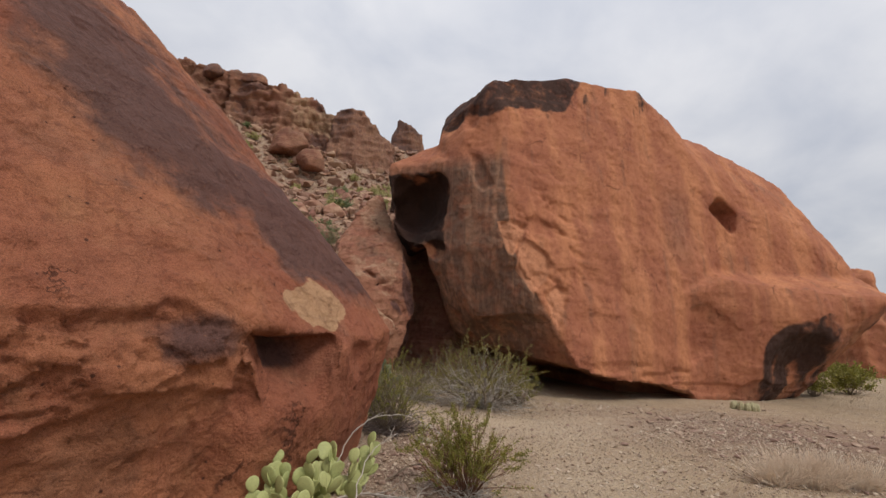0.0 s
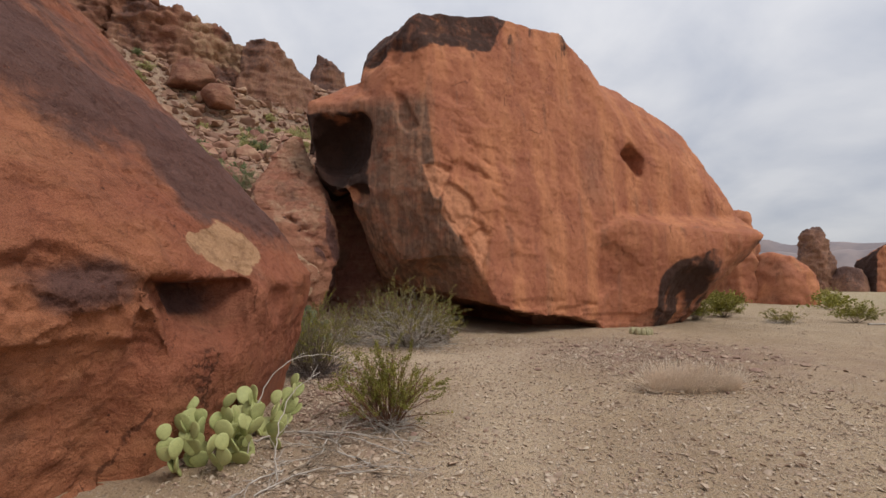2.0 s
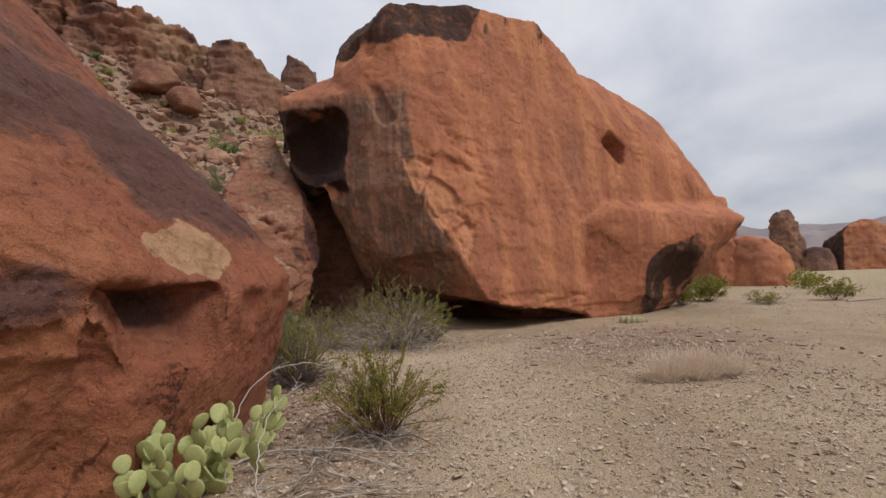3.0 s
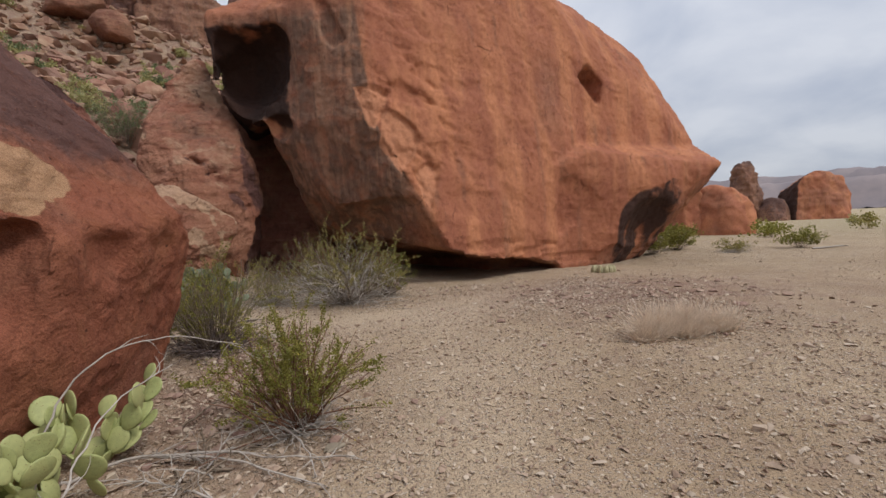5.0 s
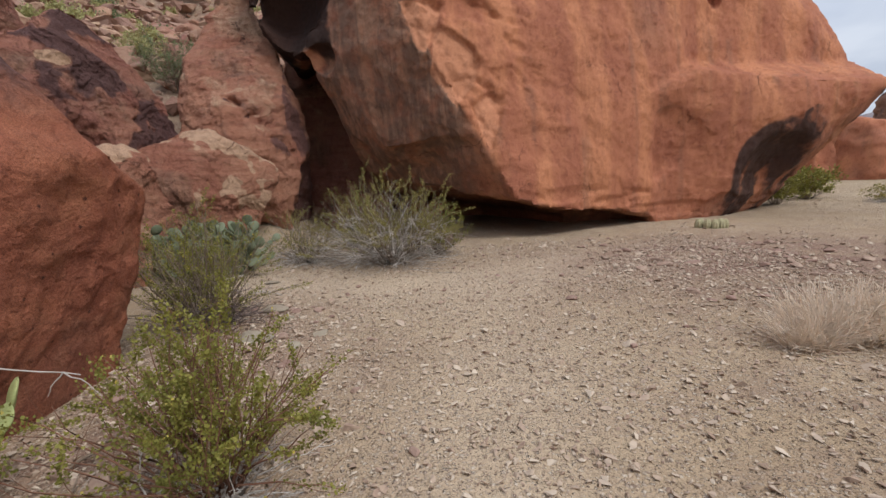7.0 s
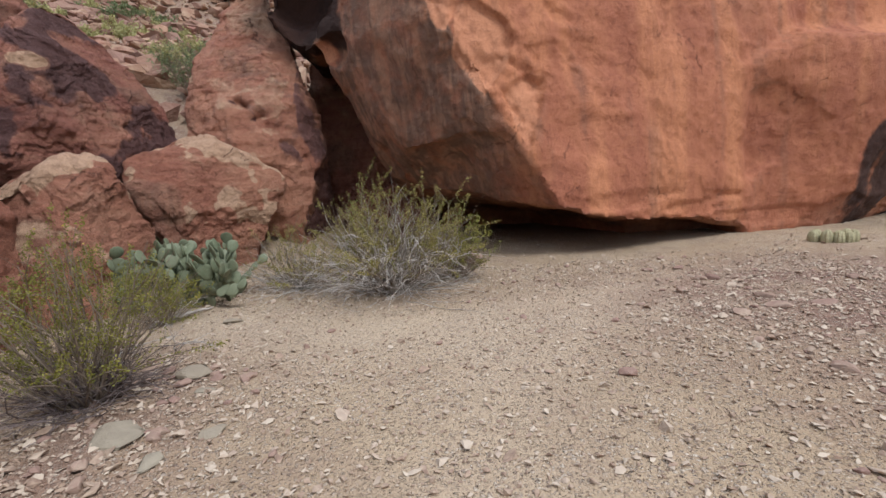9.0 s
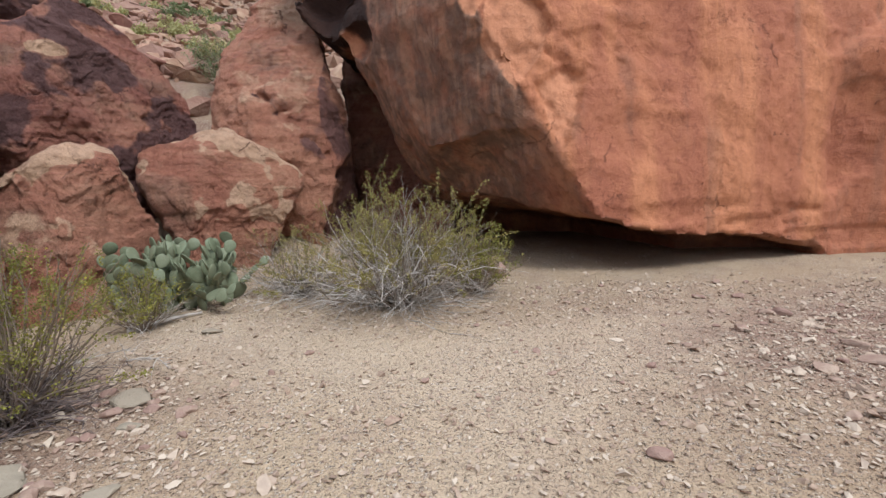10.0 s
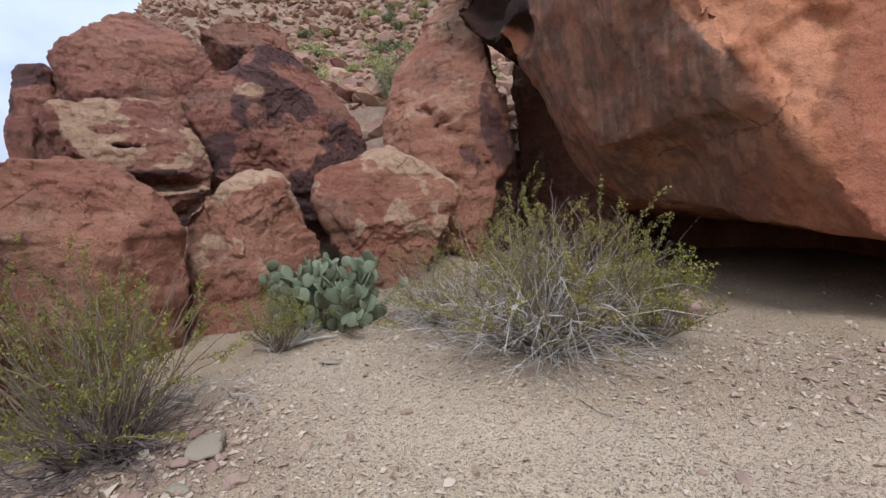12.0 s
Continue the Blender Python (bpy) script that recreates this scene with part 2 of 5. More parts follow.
MAT_GROUND = ground_material()
MAT_PEBBLE = plain("mixed_pebbles", ((0.25, 0.165, 0.12), (0.40, 0.29, 0.205), (0.58, 0.48, 0.37)), 0.9, 25, True)
MAT_STONE = plain("loose_stone", ((0.30, 0.20, 0.15), (0.42, 0.31, 0.23), (0.25, 0.15, 0.12)), 0.92, 9, False, 0.5, True)
MAT_SLATE = plain("grey_flagstone", ((0.25, 0.21, 0.155), (0.33, 0.28, 0.205), (0.29, 0.235, 0.17)), 0.9, 8, False, 0.4, True)
MAT_SCREE = plain("scree_stone", ((0.30, 0.165, 0.11), (0.44, 0.30, 0.20), (0.21, 0.115, 0.09)), 0.92, 1.4, True, 0.6)
MAT_SCREE_BIG = plain("slope_boulder_stone", ((0.28, 0.135, 0.09), (0.42, 0.26, 0.17), (0.22, 0.10, 0.08)), 0.92, 1.6, False, 0.7, True)
MAT_STEM = plain("grey_brown_stem", ((0.17, 0.12, 0.085), (0.30, 0.235, 0.18), (0.22, 0.17, 0.12)), 0.9, 20, True)
MAT_TWIG = plain("bleached_dead_twig", ((0.40, 0.35, 0.30), (0.64, 0.58, 0.51), (0.30, 0.25, 0.21)), 0.9, 14, True)
MAT_LITTER = plain("dark_dead_twig", ((0.12, 0.09, 0.08), (0.24, 0.19, 0.17), (0.16, 0.12, 0.11)), 0.9, 14, True)
MAT_RUSTY = plain("reddish_stem", ((0.20, 0.09, 0.055), (0.30, 0.16, 0.10), (0.16, 0.08, 0.05)), 0.9, 20, True)
MAT_LEAF = leaf_material("creosote_leaf", (0.19, 0.185, 0.036), (0.33, 0.295, 0.065), (0.12, 0.125, 0.03))
MAT_LEAF_BLUE = leaf_material("grey_green_leaf", (0.14, 0.18, 0.08), (0.24, 0.27, 0.13), (0.11, 0.14, 0.06))
MAT_LEAF_DRY = leaf_material("dry_olive_leaf", (0.25, 0.215, 0.065), (0.38, 0.31, 0.10), (0.18, 0.18, 0.05))
MAT_LEAF_FAR = leaf_material("yellow_green_leaf", (0.36, 0.34, 0.13), (0.46, 0.42, 0.19), (0.27, 0.27, 0.12))
MAT_FLOWER = leaf_material("yellow_seed_head", (0.55, 0.42, 0.06), (0.48, 0.38, 0.10), (0.5, 0.42, 0.12))
MAT_STRAW = leaf_material("straw_grass", (0.88, 0.75, 0.60), (0.90, 0.80, 0.68), (0.82, 0.68, 0.54), 0.5)
MAT_PAD = pad_material("pale_green_cactus_pad", (0.37, 0.39, 0.15), (0.28, 0.31, 0.12), (0.47, 0.45, 0.20))
MAT_PAD_BLUE = pad_material("blue_green_cactus_pad", (0.185, 0.205, 0.125), (0.135, 0.16, 0.092), (0.23, 0.235, 0.15))
MAT_MESA = plain("hazy_distant_mesa", ((0.20, 0.175, 0.185), (0.27, 0.225, 0.22), (0.2, 0.2, 0.2)), 1.0, 0.012, False, 0.0)


# ---------------------------------------------------------------- rock shaping
def lattice(ix, iy, iz, seed):
    h = (ix.astype(np.uint32) * np.uint32(374761393) + iy.astype(np.uint32) * np.uint32(668265263) + iz.astype(np.uint32) * np.uint32(2147483647) + np.uint32(seed * 974711 + 1013))
    h = (h ^ (h >> np.uint32(13))) * np.uint32(1274126177)
    h = (h ^ (h >> np.uint32(16))) * np.uint32(2246822519)
    return ((h ^ (h >> np.uint32(15))) & np.uint32(0xFFFFFF)).astype(np.float64) / 0xFFFFFF * 2 - 1


def value_noise(p, seed=0):
    i = np.floor(p).astype(np.int64)
    f = p - i
    f = f * f * f * (f * (f * 6 - 15) + 10)
    total = 0
    for a in (0, 1):
        for b in (0, 1):
            for c in (0, 1):
                w = (f[:, 0] if a else 1 - f[:, 0]) * (f[:, 1] if b else 1 - f[:, 1]) * (f[:, 2] if c else 1 - f[:, 2])
                total = total + w * lattice(i[:, 0] + a, i[:, 1] + b, i[:, 2] + c, seed)
    return total


def fbm(p, scale=1.0, octaves=4, seed=0, gain=0.5):
    q, amp, total = np.asarray(p, float) * scale, 1.0, 0.0
    for o in range(octaves):
        total = total + amp * value_noise(q + 17.3 * o, seed + o)
        q, amp = q * 2.03, amp * gain
    return total


def step(a, b, v):
    s = np.clip((v - a) / (b - a), 0, 1)
    return s * s * (3 - 2 * s)


def smax(a, b, k):
    h = np.maximum(k - np.abs(a - b), 0) / k
    return np.maximum(a, b) + h * h * k * 0.25


def block(*corners, k=0.12, facets=0, seed=0, deep=0.06):
    """A convex block over its corners, its edges worn by k metres and broken by flat facets."""
    bm = bmesh.new()
    for c in corners:
        bm.verts.new(c)
    bmesh.ops.convex_hull(bm, input=bm.verts)
    bm.normal_update()
    mid = sum((Vector(c) for c in corners), Vector()) / len(corners)
    planes = []
    for f in bm.faces:
        n = f.normal.copy()
        if n.length < 0.5 or f.calc_area() < 1e-5:
            continue
        d = n.dot(f.verts[0].co)
        if n.dot(mid) > d:
            n, d = -n, -d
        if all(abs(d - e) > 0.02 or n.dot(o) < 0.999 for o, e in planes):
            planes.append((n, d))
    bm.free()
    pick = random.Random(seed)
    size = max((Vector(c) - mid).length for c in corners)
    for _ in range(facets):
        n = Vector((pick.gauss(0, 1), pick.gauss(0, 1), pick.gauss(0, 0.8))).normalized()
        planes.append((n, max(n.dot(Vector(c)) for c in corners) - size * deep * pick.uniform(0.3, 1.5)))

    def field(x, y, z):
        out = None
        for n, d in planes:
            v = n.x * x + n.y * y + n.z * z - d
            out = v if out is None else smax(out, v, k)
        return out

    return field


def ball(centre, radii, turn=0.0, tip=0.0):
    cx, cy, cz = centre
    m = Euler((0, radians(tip), radians(turn))).to_matrix().transposed()

    def field(x, y, z):
        a, b, c = x - cx, y - cy, z - cz
        u = (m[0][0] * a + m[0][1] * b + m[0][2] * c) / radii[0]
        v = (m[1][0] * a + m[1][1] * b + m[1][2] * c) / radii[1]
        w = (m[2][0] * a + m[2][1] * b + m[2][2] * c) / radii[2]
        return (np.sqrt(u * u + v * v + w * w) - 1) * min(radii)

    return field


def joined(*fields, k=0.2):
    def field(x, y, z):
        out = None
        for f in fields:
            v = f(x, y, z)
            out = v if out is None else -smax(-out, -v, k)
        return out

    return field


def carved(body, *cuts, k=0.08):
    def field(x, y, z):
        out = body(x, y, z)
        for f in cuts:
            out = smax(out, -f(x, y, z), k)
        return out

    return field


def skin(field, low, high, cell):
    """Points and quads on the surface where the field is zero."""
    ax = [np.arange(low[i], high[i] + cell, cell, dtype=np.float32) for i in range(3)]
    v = field(ax[0][:, None, None], ax[1][None, :, None], ax[2][None, None, :])
    v = np.broadcast_to(v, tuple(len(a) for a in ax))
    s = v < 0
    nx, ny, nz = (len(a) - 1 for a in ax)
    count = np.zeros((nx, ny, nz), np.uint8)
    for a in (0, 1):
        for b in (0, 1):
            for c in (0, 1):
                count += s[a:a + nx, b:b + ny, c:c + nz]
    cells = np.argwhere((count > 0) & (count < 8))
    index = np.full((nx, ny, nz), -1, np.int32)
    index[tuple(cells.T)] = np.arange(len(cells))
    offs = [(a, b, c) for a in (0, 1) for b in (0, 1) for c in (0, 1)]
    vals = np.stack([v[cells[:, 0] + a, cells[:, 1] + b, cells[:, 2] + c] for a, b, c in offs], 1).astype(float)
    total, hits = np.zeros((len(cells), 3)), np.zeros(len(cells))
    for i in range(8):
        for j in range(i + 1, 8):
            if sum(abs(offs[i][q] - offs[j][q]) for q in range(3)) != 1:
                continue
            cross = (vals[:, i] < 0) != (vals[:, j] < 0)
            t = np.where(cross, vals[:, i] / np.where(cross, vals[:, i] - vals[:, j], 1), 0)
            p = np.array(offs[i]) + t[:, None] * (np.array(offs[j]) - np.array(offs[i]))
            total += np.where(cross[:, None], p, 0)
            hits += cross
    pts = (cells + total / hits[:, None]) * cell + np.array(low)
    quads = []
    for axis in range(3):
        o1, o2 = [(1, 2), (2, 0), (0, 1)][axis]
        sl = [slice(1, -1)] * 3
        sl[axis] = slice(0, -1)
        lo = s[tuple(sl)]
        sl2 = list(sl)
        sl2[axis] = slice(1, None)
        hi = s[tuple(sl2)]
        for flip in (False, True):
            e = np.argwhere((lo & ~hi) if not flip else (~lo & hi))
            base = e.copy()
            base[:, o1] += 1
            base[:, o2] += 1
            c = []
            for d1, d2 in ((-1, -1), (0, -1), (0, 0), (-1, 0)):
                q = base.copy()
                q[:, o1] += d1
                q[:, o2] += d2
                c.append(index[tuple(q.T)])
            c = np.stack(c, 1)
            quads.append(c[:, ::-1] if flip else c)
    quads = np.concatenate(quads)
    return pts, quads[(quads >= 0).all(1)]


def mesh_from(name, pts, faces, mat, smooth=True, stain=None):
    """A mesh of equal-sided faces from arrays."""
    me = bpy.data.meshes.new(name)
    n, k = faces.shape
    me.vertices.add(len(pts))
    me.vertices.foreach_set("co", np.asarray(pts, np.float32).ravel())
    me.loops.add(n * k)
    me.loops.foreach_set("vertex_index", faces.astype(np.int32).ravel())
    me.polygons.add(n)
    me.polygons.foreach_set("loop_start", np.arange(0, n * k, k, dtype=np.int32))
    me.polygons.foreach_set("loop_total", np.full(n, k, np.int32))
    me.polygons.foreach_set("use_smooth", np.full(n, smooth))
    me.update(calc_edges=True)
    if stain is not None:
        a = me.color_attributes.new("stain", "FLOAT_COLOR", "POINT")
        col = np.ones((len(pts), 4), np.float32)
        col[:, :3] = stain
        a.data.foreach_set("color", col.ravel())
    me.materials.append(mat)
    return me


def normals_of(pts, quads):
    n = np.cross(pts[quads[:, 2]] - pts[quads[:, 0]], pts[quads[:, 3]] - pts[quads[:, 1]])
    out = np.zeros_like(pts)
    for i in range(4):
        np.add.at(out, quads[:, i], n)
    return out / np.maximum(np.linalg.norm(out, axis=1, keepdims=True), 1e-9)


def halved(pts, quads):
    """Each quad cut in four."""
    n = len(pts)
    e = np.sort(np.stack([quads, np.roll(quads, -1, 1)], -1).reshape(-1, 2), 1)
    key, inverse = np.unique(e[:, 0].astype(np.int64) * n + e[:, 1], return_inverse=True)
    mids = (pts[key // n] + pts[key % n]) / 2
    centre = pts[quads].mean(1)
    m = inverse.reshape(-1, 4) + n
    c = np.arange(len(quads)) + n + len(mids)
    out = np.concatenate([np.stack([quads[:, k], m[:, k], c, m[:, k - 1]], 1) for k in range(4)])
    return np.vstack([pts, mids, centre]), out


def rock(name, field, low, high, cell, mat, label, stain=None, lump=0.12, ledge=0.05, chip=0.03, seed=1, parent=None, category="boulder", group="", cuts=0, crease=0.05, shape=None):
    """A boulder: the field's surface with lumps, bedding ledges, flaked sheets and cracks."""
    pts, quads = skin(field, low, high, cell)
    for _ in range(cuts):
        pts, quads = halved(pts, quads)
    nor = normals_of(pts, quads)
    move = lump * fbm(pts, 0.55, 3, seed)
    bed = fbm(pts * np.array((0.35, 0.35, 2.6)), 1.0, 3, seed + 9)
    move += ledge * (np.abs(bed) ** 0.6) * np.sign(bed)
    sheet = fbm(pts * np.array((1.0, 1.0, 0.8)), 0.9, 5, seed + 21, 0.52)
    for edge in (-0.35, 0.02, 0.3, 0.6):
        move -= chip * step(edge, edge + 0.045, sheet)
    fold = fbm(pts + 3.7, 0.85, 2, seed + 60, 0.6)
    move += crease * (1.6 * np.abs(fold) - 0.5)
    fold = fbm(pts * np.array((1.3, 1.3, 0.9)), 2.1, 3, seed + 64, 0.6)
    move += crease * 0.45 * (np.abs(fold) - 0.3)
    facet = fbm(pts, 4.0, 3, seed + 27, 0.6)
    move += chip * (0.55 * facet + 0.5 * np.abs(facet))
    seam = np.abs(fbm(pts * np.array((1, 1, 0.8)), 0.7, 4, seed + 40))
    move -= chip * 1.0 * (1 - step(0.0, 0.018, seam)) * step(0.0, 0.3, fbm(pts, 0.4, 2, seed + 50))
    if shape:
        move = move + shape(pts, nor)
    pts = pts + nor * move[:, None]
    st = np.zeros((len(pts), 3)) if stain is None else np.clip(np.stack(stain(pts, nor, seed), 1), 0, 1)
    origin = np.array([(low[0] + high[0]) / 2, (low[1] + high[1]) / 2, low[2]])
    ob = new(name, mesh_from(name, pts - origin, quads, mat, True, st))
    ob.location = origin
    if parent:
        ob.parent = parent
    else:
        tagged(ob, label, category, group)
    return ob


# ---------------------------------------------------------------- ground and hill
def hill_rise(x, y):
    """Height of the talus slope above the flat, by distance and bearing from its foot."""
    dx, dy = x, y - 8.0
    r = np.hypot(dx, dy)
    a = np.degrees(np.arctan2(-dx, dy))
    rise = np.interp(r, [0, 5.5, 8.0, 10.8, 18.3, 34, 38, 42, 48, 70, 160], [0, 0.05, 0.9, 4.2, 7.4, 14.2, 18.5, 22.5, 25, 25, 20])
    low = 4 - 14 * step(12, 22, r)
    return rise * step(0, 1, (a - low) / 16) * (1 - step(60, 84, a))


def ground_height(x, y):
    x, y = np.asarray(x, float), np.asarray(y, float)
    flat = -0.33 * step(-1.5, 4.5, y)
    p = np.stack([x.ravel(), y.ravel(), np.zeros(x.size)], 1)
    near = np.exp(-(np.hypot(x - 2, y - 7) / 60) ** 2).ravel()
    soft = 0.045 * fbm(p, 0.35, 3, 5) * near + 0.012 * fbm(p, 2.2, 3, 6) * near
    h = hill_rise(x, y)
    rough = (0.5 * fbm(p, 0.16, 4, 8)).reshape(x.shape) * np.clip(h / 4, 0, 1.5)
    far = 6.0 * step(400, 3000, np.hypot(x, y))
    return flat + soft.reshape(x.shape) + h + rough + far


def height(x, y):
    return float(ground_height(np.array([x]), np.array([y]))[0])


def build_ground():
    rings = np.concatenate([np.arange(0.05, 3, 0.09), 3 * 1.022 ** np.arange(0, 150), np.geomspace(82, 4500, 34)])
    seg = 420
    ang = np.linspace(0, 2 * np.pi, seg, endpoint=False)
    x = 2.2 + rings[:, None] * np.cos(ang)
    y = 6.5 + rings[:, None] * np.sin(ang)
    z = ground_height(x, y)
    pts = np.stack([x, y, z], -1).reshape(-1, 3)
    i = np.arange(len(rings) - 1)[:, None] * seg
    j = np.arange(seg)
    k = (j + 1) % seg
    quads = np.stack([i + j, i + seg + j, i + seg + k, i + k], -1).reshape(-1, 4)
    centre = len(pts)
    pts = np.vstack([pts, [[2.2, 6.5, height(2.2, 6.5)]]])
    cap = np.stack([np.full(seg, centre), j, k, k], 1)
    # trodden sand, sparse dry growth further out, stony patches
    px, py = pts[:, 0], pts[:, 1]
    trail = np.exp(-((py - (9.3 + 0.10 * (px - 1) ** 2 - 0.008 * (px - 1) ** 3)) / 1.0) ** 2) * step(-2.5, -0.8, px) * (1 - step(5, 9, px))
    trail2 = np.exp(-((px - (1.7 + 0.28 * (py - 5))) / 0.75) ** 2) * step(2, 5, py) * (1 - step(9, 11, py))
    dry = step(22, 60, np.hypot(px, py)) * 0.9
    rise = hill_rise(px, py)
    stony = np.clip(np.exp(-((px - 6.2) / 2.5) ** 2 - ((py - 9.6) / 2.2) ** 2) + 0.9 * np.exp(-((px + 0.4) / 1.0) ** 2 - ((py - 6.4) / 2.6) ** 2) + 0.5 * np.exp(-((px - 8.5) / 3.5) ** 2 - ((py - 8.8) / 3.0) ** 2), 0, 1)
    stain = np.stack([np.clip(trail + 0.7 * trail2, 0, 1), np.clip(dry * (1 - step(1, 4, rise)), 0, 1), np.clip(stony + 0.9 * step(0.8, 2.5, rise), 0, 1)], 1)
    me = mesh_from("ground", pts, quads, MAT_GROUND, True, stain)
    ob = tagged(new("ground", me), "pale tan gravelly desert sand with a trodden track", "ground", kind="structure")
    cap_me = mesh_from("ground_cap", pts, cap[:, :3], MAT_GROUND, True, stain)
    bm = bmesh.new()
    bm.from_mesh(me)
    bm.from_mesh(cap_me)
    bmesh.ops.remove_doubles(bm, verts=[v for v in bm.verts if v.co.x ** 2 < 30 and abs(v.co.x - 2.2) < 0.06 and abs(v.co.y - 6.5) < 0.06], dist=1e-5)
    loose = [v for v in bm.verts if not v.link_faces]
    bmesh.ops.delete(bm, geom=loose, context="VERTS")
    bm.to_mesh(me)
    bm.free()
    return ob


build_ground()


# ---------------------------------------------------------------- the great boulder
def great_stain_shade(p, n, seed):
    x, y, z = p.T
    wob = fbm(p * np.array((1, 1, 0.25)), 1.1, 3, 61)
    cap = step(0.0, 0.3, z - 8.8 - 0.17 * (x - 1) - 1.3 * np.maximum(x - 4.2, 0) + 0.3 * wob) * (1 - step(7.2, 8.2, x))
    runs = step(-0.15, 0.75, fbm(p * np.array((1, 1, 0.04)), 3.6, 3, 63)) * step(8.2, 10.4, z + 0.5 * wob) * (1 - step(7.4, 8.2, x)) * 0.8
    # the side that faces -x is greyer and darker
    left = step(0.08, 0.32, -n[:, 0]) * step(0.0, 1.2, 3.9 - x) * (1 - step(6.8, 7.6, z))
    # darker throughout the hollow below the roof
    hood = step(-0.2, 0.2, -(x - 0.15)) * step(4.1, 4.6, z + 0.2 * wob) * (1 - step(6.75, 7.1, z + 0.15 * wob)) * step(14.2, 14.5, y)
    # shade painted dark into the pit and the underside of the skirt
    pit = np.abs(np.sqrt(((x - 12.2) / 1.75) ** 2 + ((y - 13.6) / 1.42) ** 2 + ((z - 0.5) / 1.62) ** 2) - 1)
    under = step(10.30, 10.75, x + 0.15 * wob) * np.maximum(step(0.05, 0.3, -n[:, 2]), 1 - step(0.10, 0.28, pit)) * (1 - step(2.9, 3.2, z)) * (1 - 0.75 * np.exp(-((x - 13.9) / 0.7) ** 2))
    # down-facing rock coloured grey for the shade beneath it
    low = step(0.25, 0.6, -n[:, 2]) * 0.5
    wob2 = fbm(p, 3.0, 3, 66)
    varn_dark = np.maximum.reduce([cap * 0.66, runs * 0.9, hood * 0.9, under * (0.72 + 0.4 * wob), left * 0.27 * step(-0.4, 0.4, wob + 0.5 * step(0.2, 1.6, 1.6 - x))])
    slab = np.maximum.reduce([step(-0.02, 0.05, inside(c, x, z) + 0.05 * wob2) for c in SPALLS[:3]])
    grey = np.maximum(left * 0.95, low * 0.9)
    grey = np.maximum(grey, 0.35 * np.exp(-((x - 8.1) / 0.5) ** 2) * step(3.5, 5, z) * (1 - step(6, 7.5, z)))
    white = np.exp(-(((x + 0.5) / 0.3) ** 2 + ((z - 4.2) / 0.28) ** 2)) * step(13.5, 14.2, y)
    return varn_dark, np.maximum(slab * step(0.3, 0.6, -n[:, 1]) * 0.62, white * 0.9), grey


def inside(corners, u, v):
    """Depth in metres inside a convex outline given clockwise, negative outside."""
    out = None
    for (a, b), (c, d) in zip(corners, corners[1:] + corners[:1]):
        k = math.hypot(c - a, d - b)
        e = ((u - a) * (d - b) - (v - b) * (c - a)) / k
        out = e if out is None else np.minimum(out, e)
    return out


# outlines, in x and z, of sheets that have split off the face
SPALLS = (
    [(1.60, 4.98), (2.10, 5.05), (2.62, 4.90), (2.48, 4.30), (2.16, 3.80), (1.98, 3.88)],
    [(2.30, 4.40), (2.72, 4.34), (3.22, 3.86), (3.34, 3.55), (3.16, 3.10), (2.76, 2.60), (2.40, 3.05), (2.22, 3.45)],
    [(3.06, 2.70), (3.50, 2.98), (3.86, 2.86), (3.70, 2.20), (3.50, 1.62), (3.28, 2.05)],
    [(0.72, 7.50), (1.12, 7.35), (1.55, 6.25), (1.20, 6.00), (0.85, 6.6)],
)


def great_shape(p, n):
    x, y, z = p.T
    wob = 0.05 * fbm(p, 2.2, 3, 67)
    front = step(0.25, 0.5, -n[:, 1]) * (1 - step(14.0, 14.4, y))
    move = np.zeros(len(p))
    for s in SPALLS:
        xs = [c[0] for c in s]
        slope = 0.3 + 0.7 * np.clip((x - min(xs)) / (max(xs) - min(xs)), 0, 1)
        move -= 0.15 * slope * step(0.0, 0.05, inside(s, x, z) + wob) * front
    # thin sheets peeling beside the spalls, and bedding near the foot
    peel = fbm(p * np.array((1.2, 1.0, 1.6)) + np.array((0.9, 0, 0))[None] * z[:, None], 1.3, 3, 68)
    zone = np.exp(-(((x - 3.2) / 1.4) ** 2 + ((z - 4.6) / 2.4) ** 2)) * front
    move -= 0.06 * zone * (step(0.0, 0.05, peel) + step(0.35, 0.40, peel))
    beds = fbm(p * np.array((0.5, 0.5, 3.0)), 1.1, 3, 69)
    move -= 0.05 * step(0.0, 0.06, beds) * (1 - step(0.5, 1.1, z)) * step(3.8, 4.6, x)
    return move


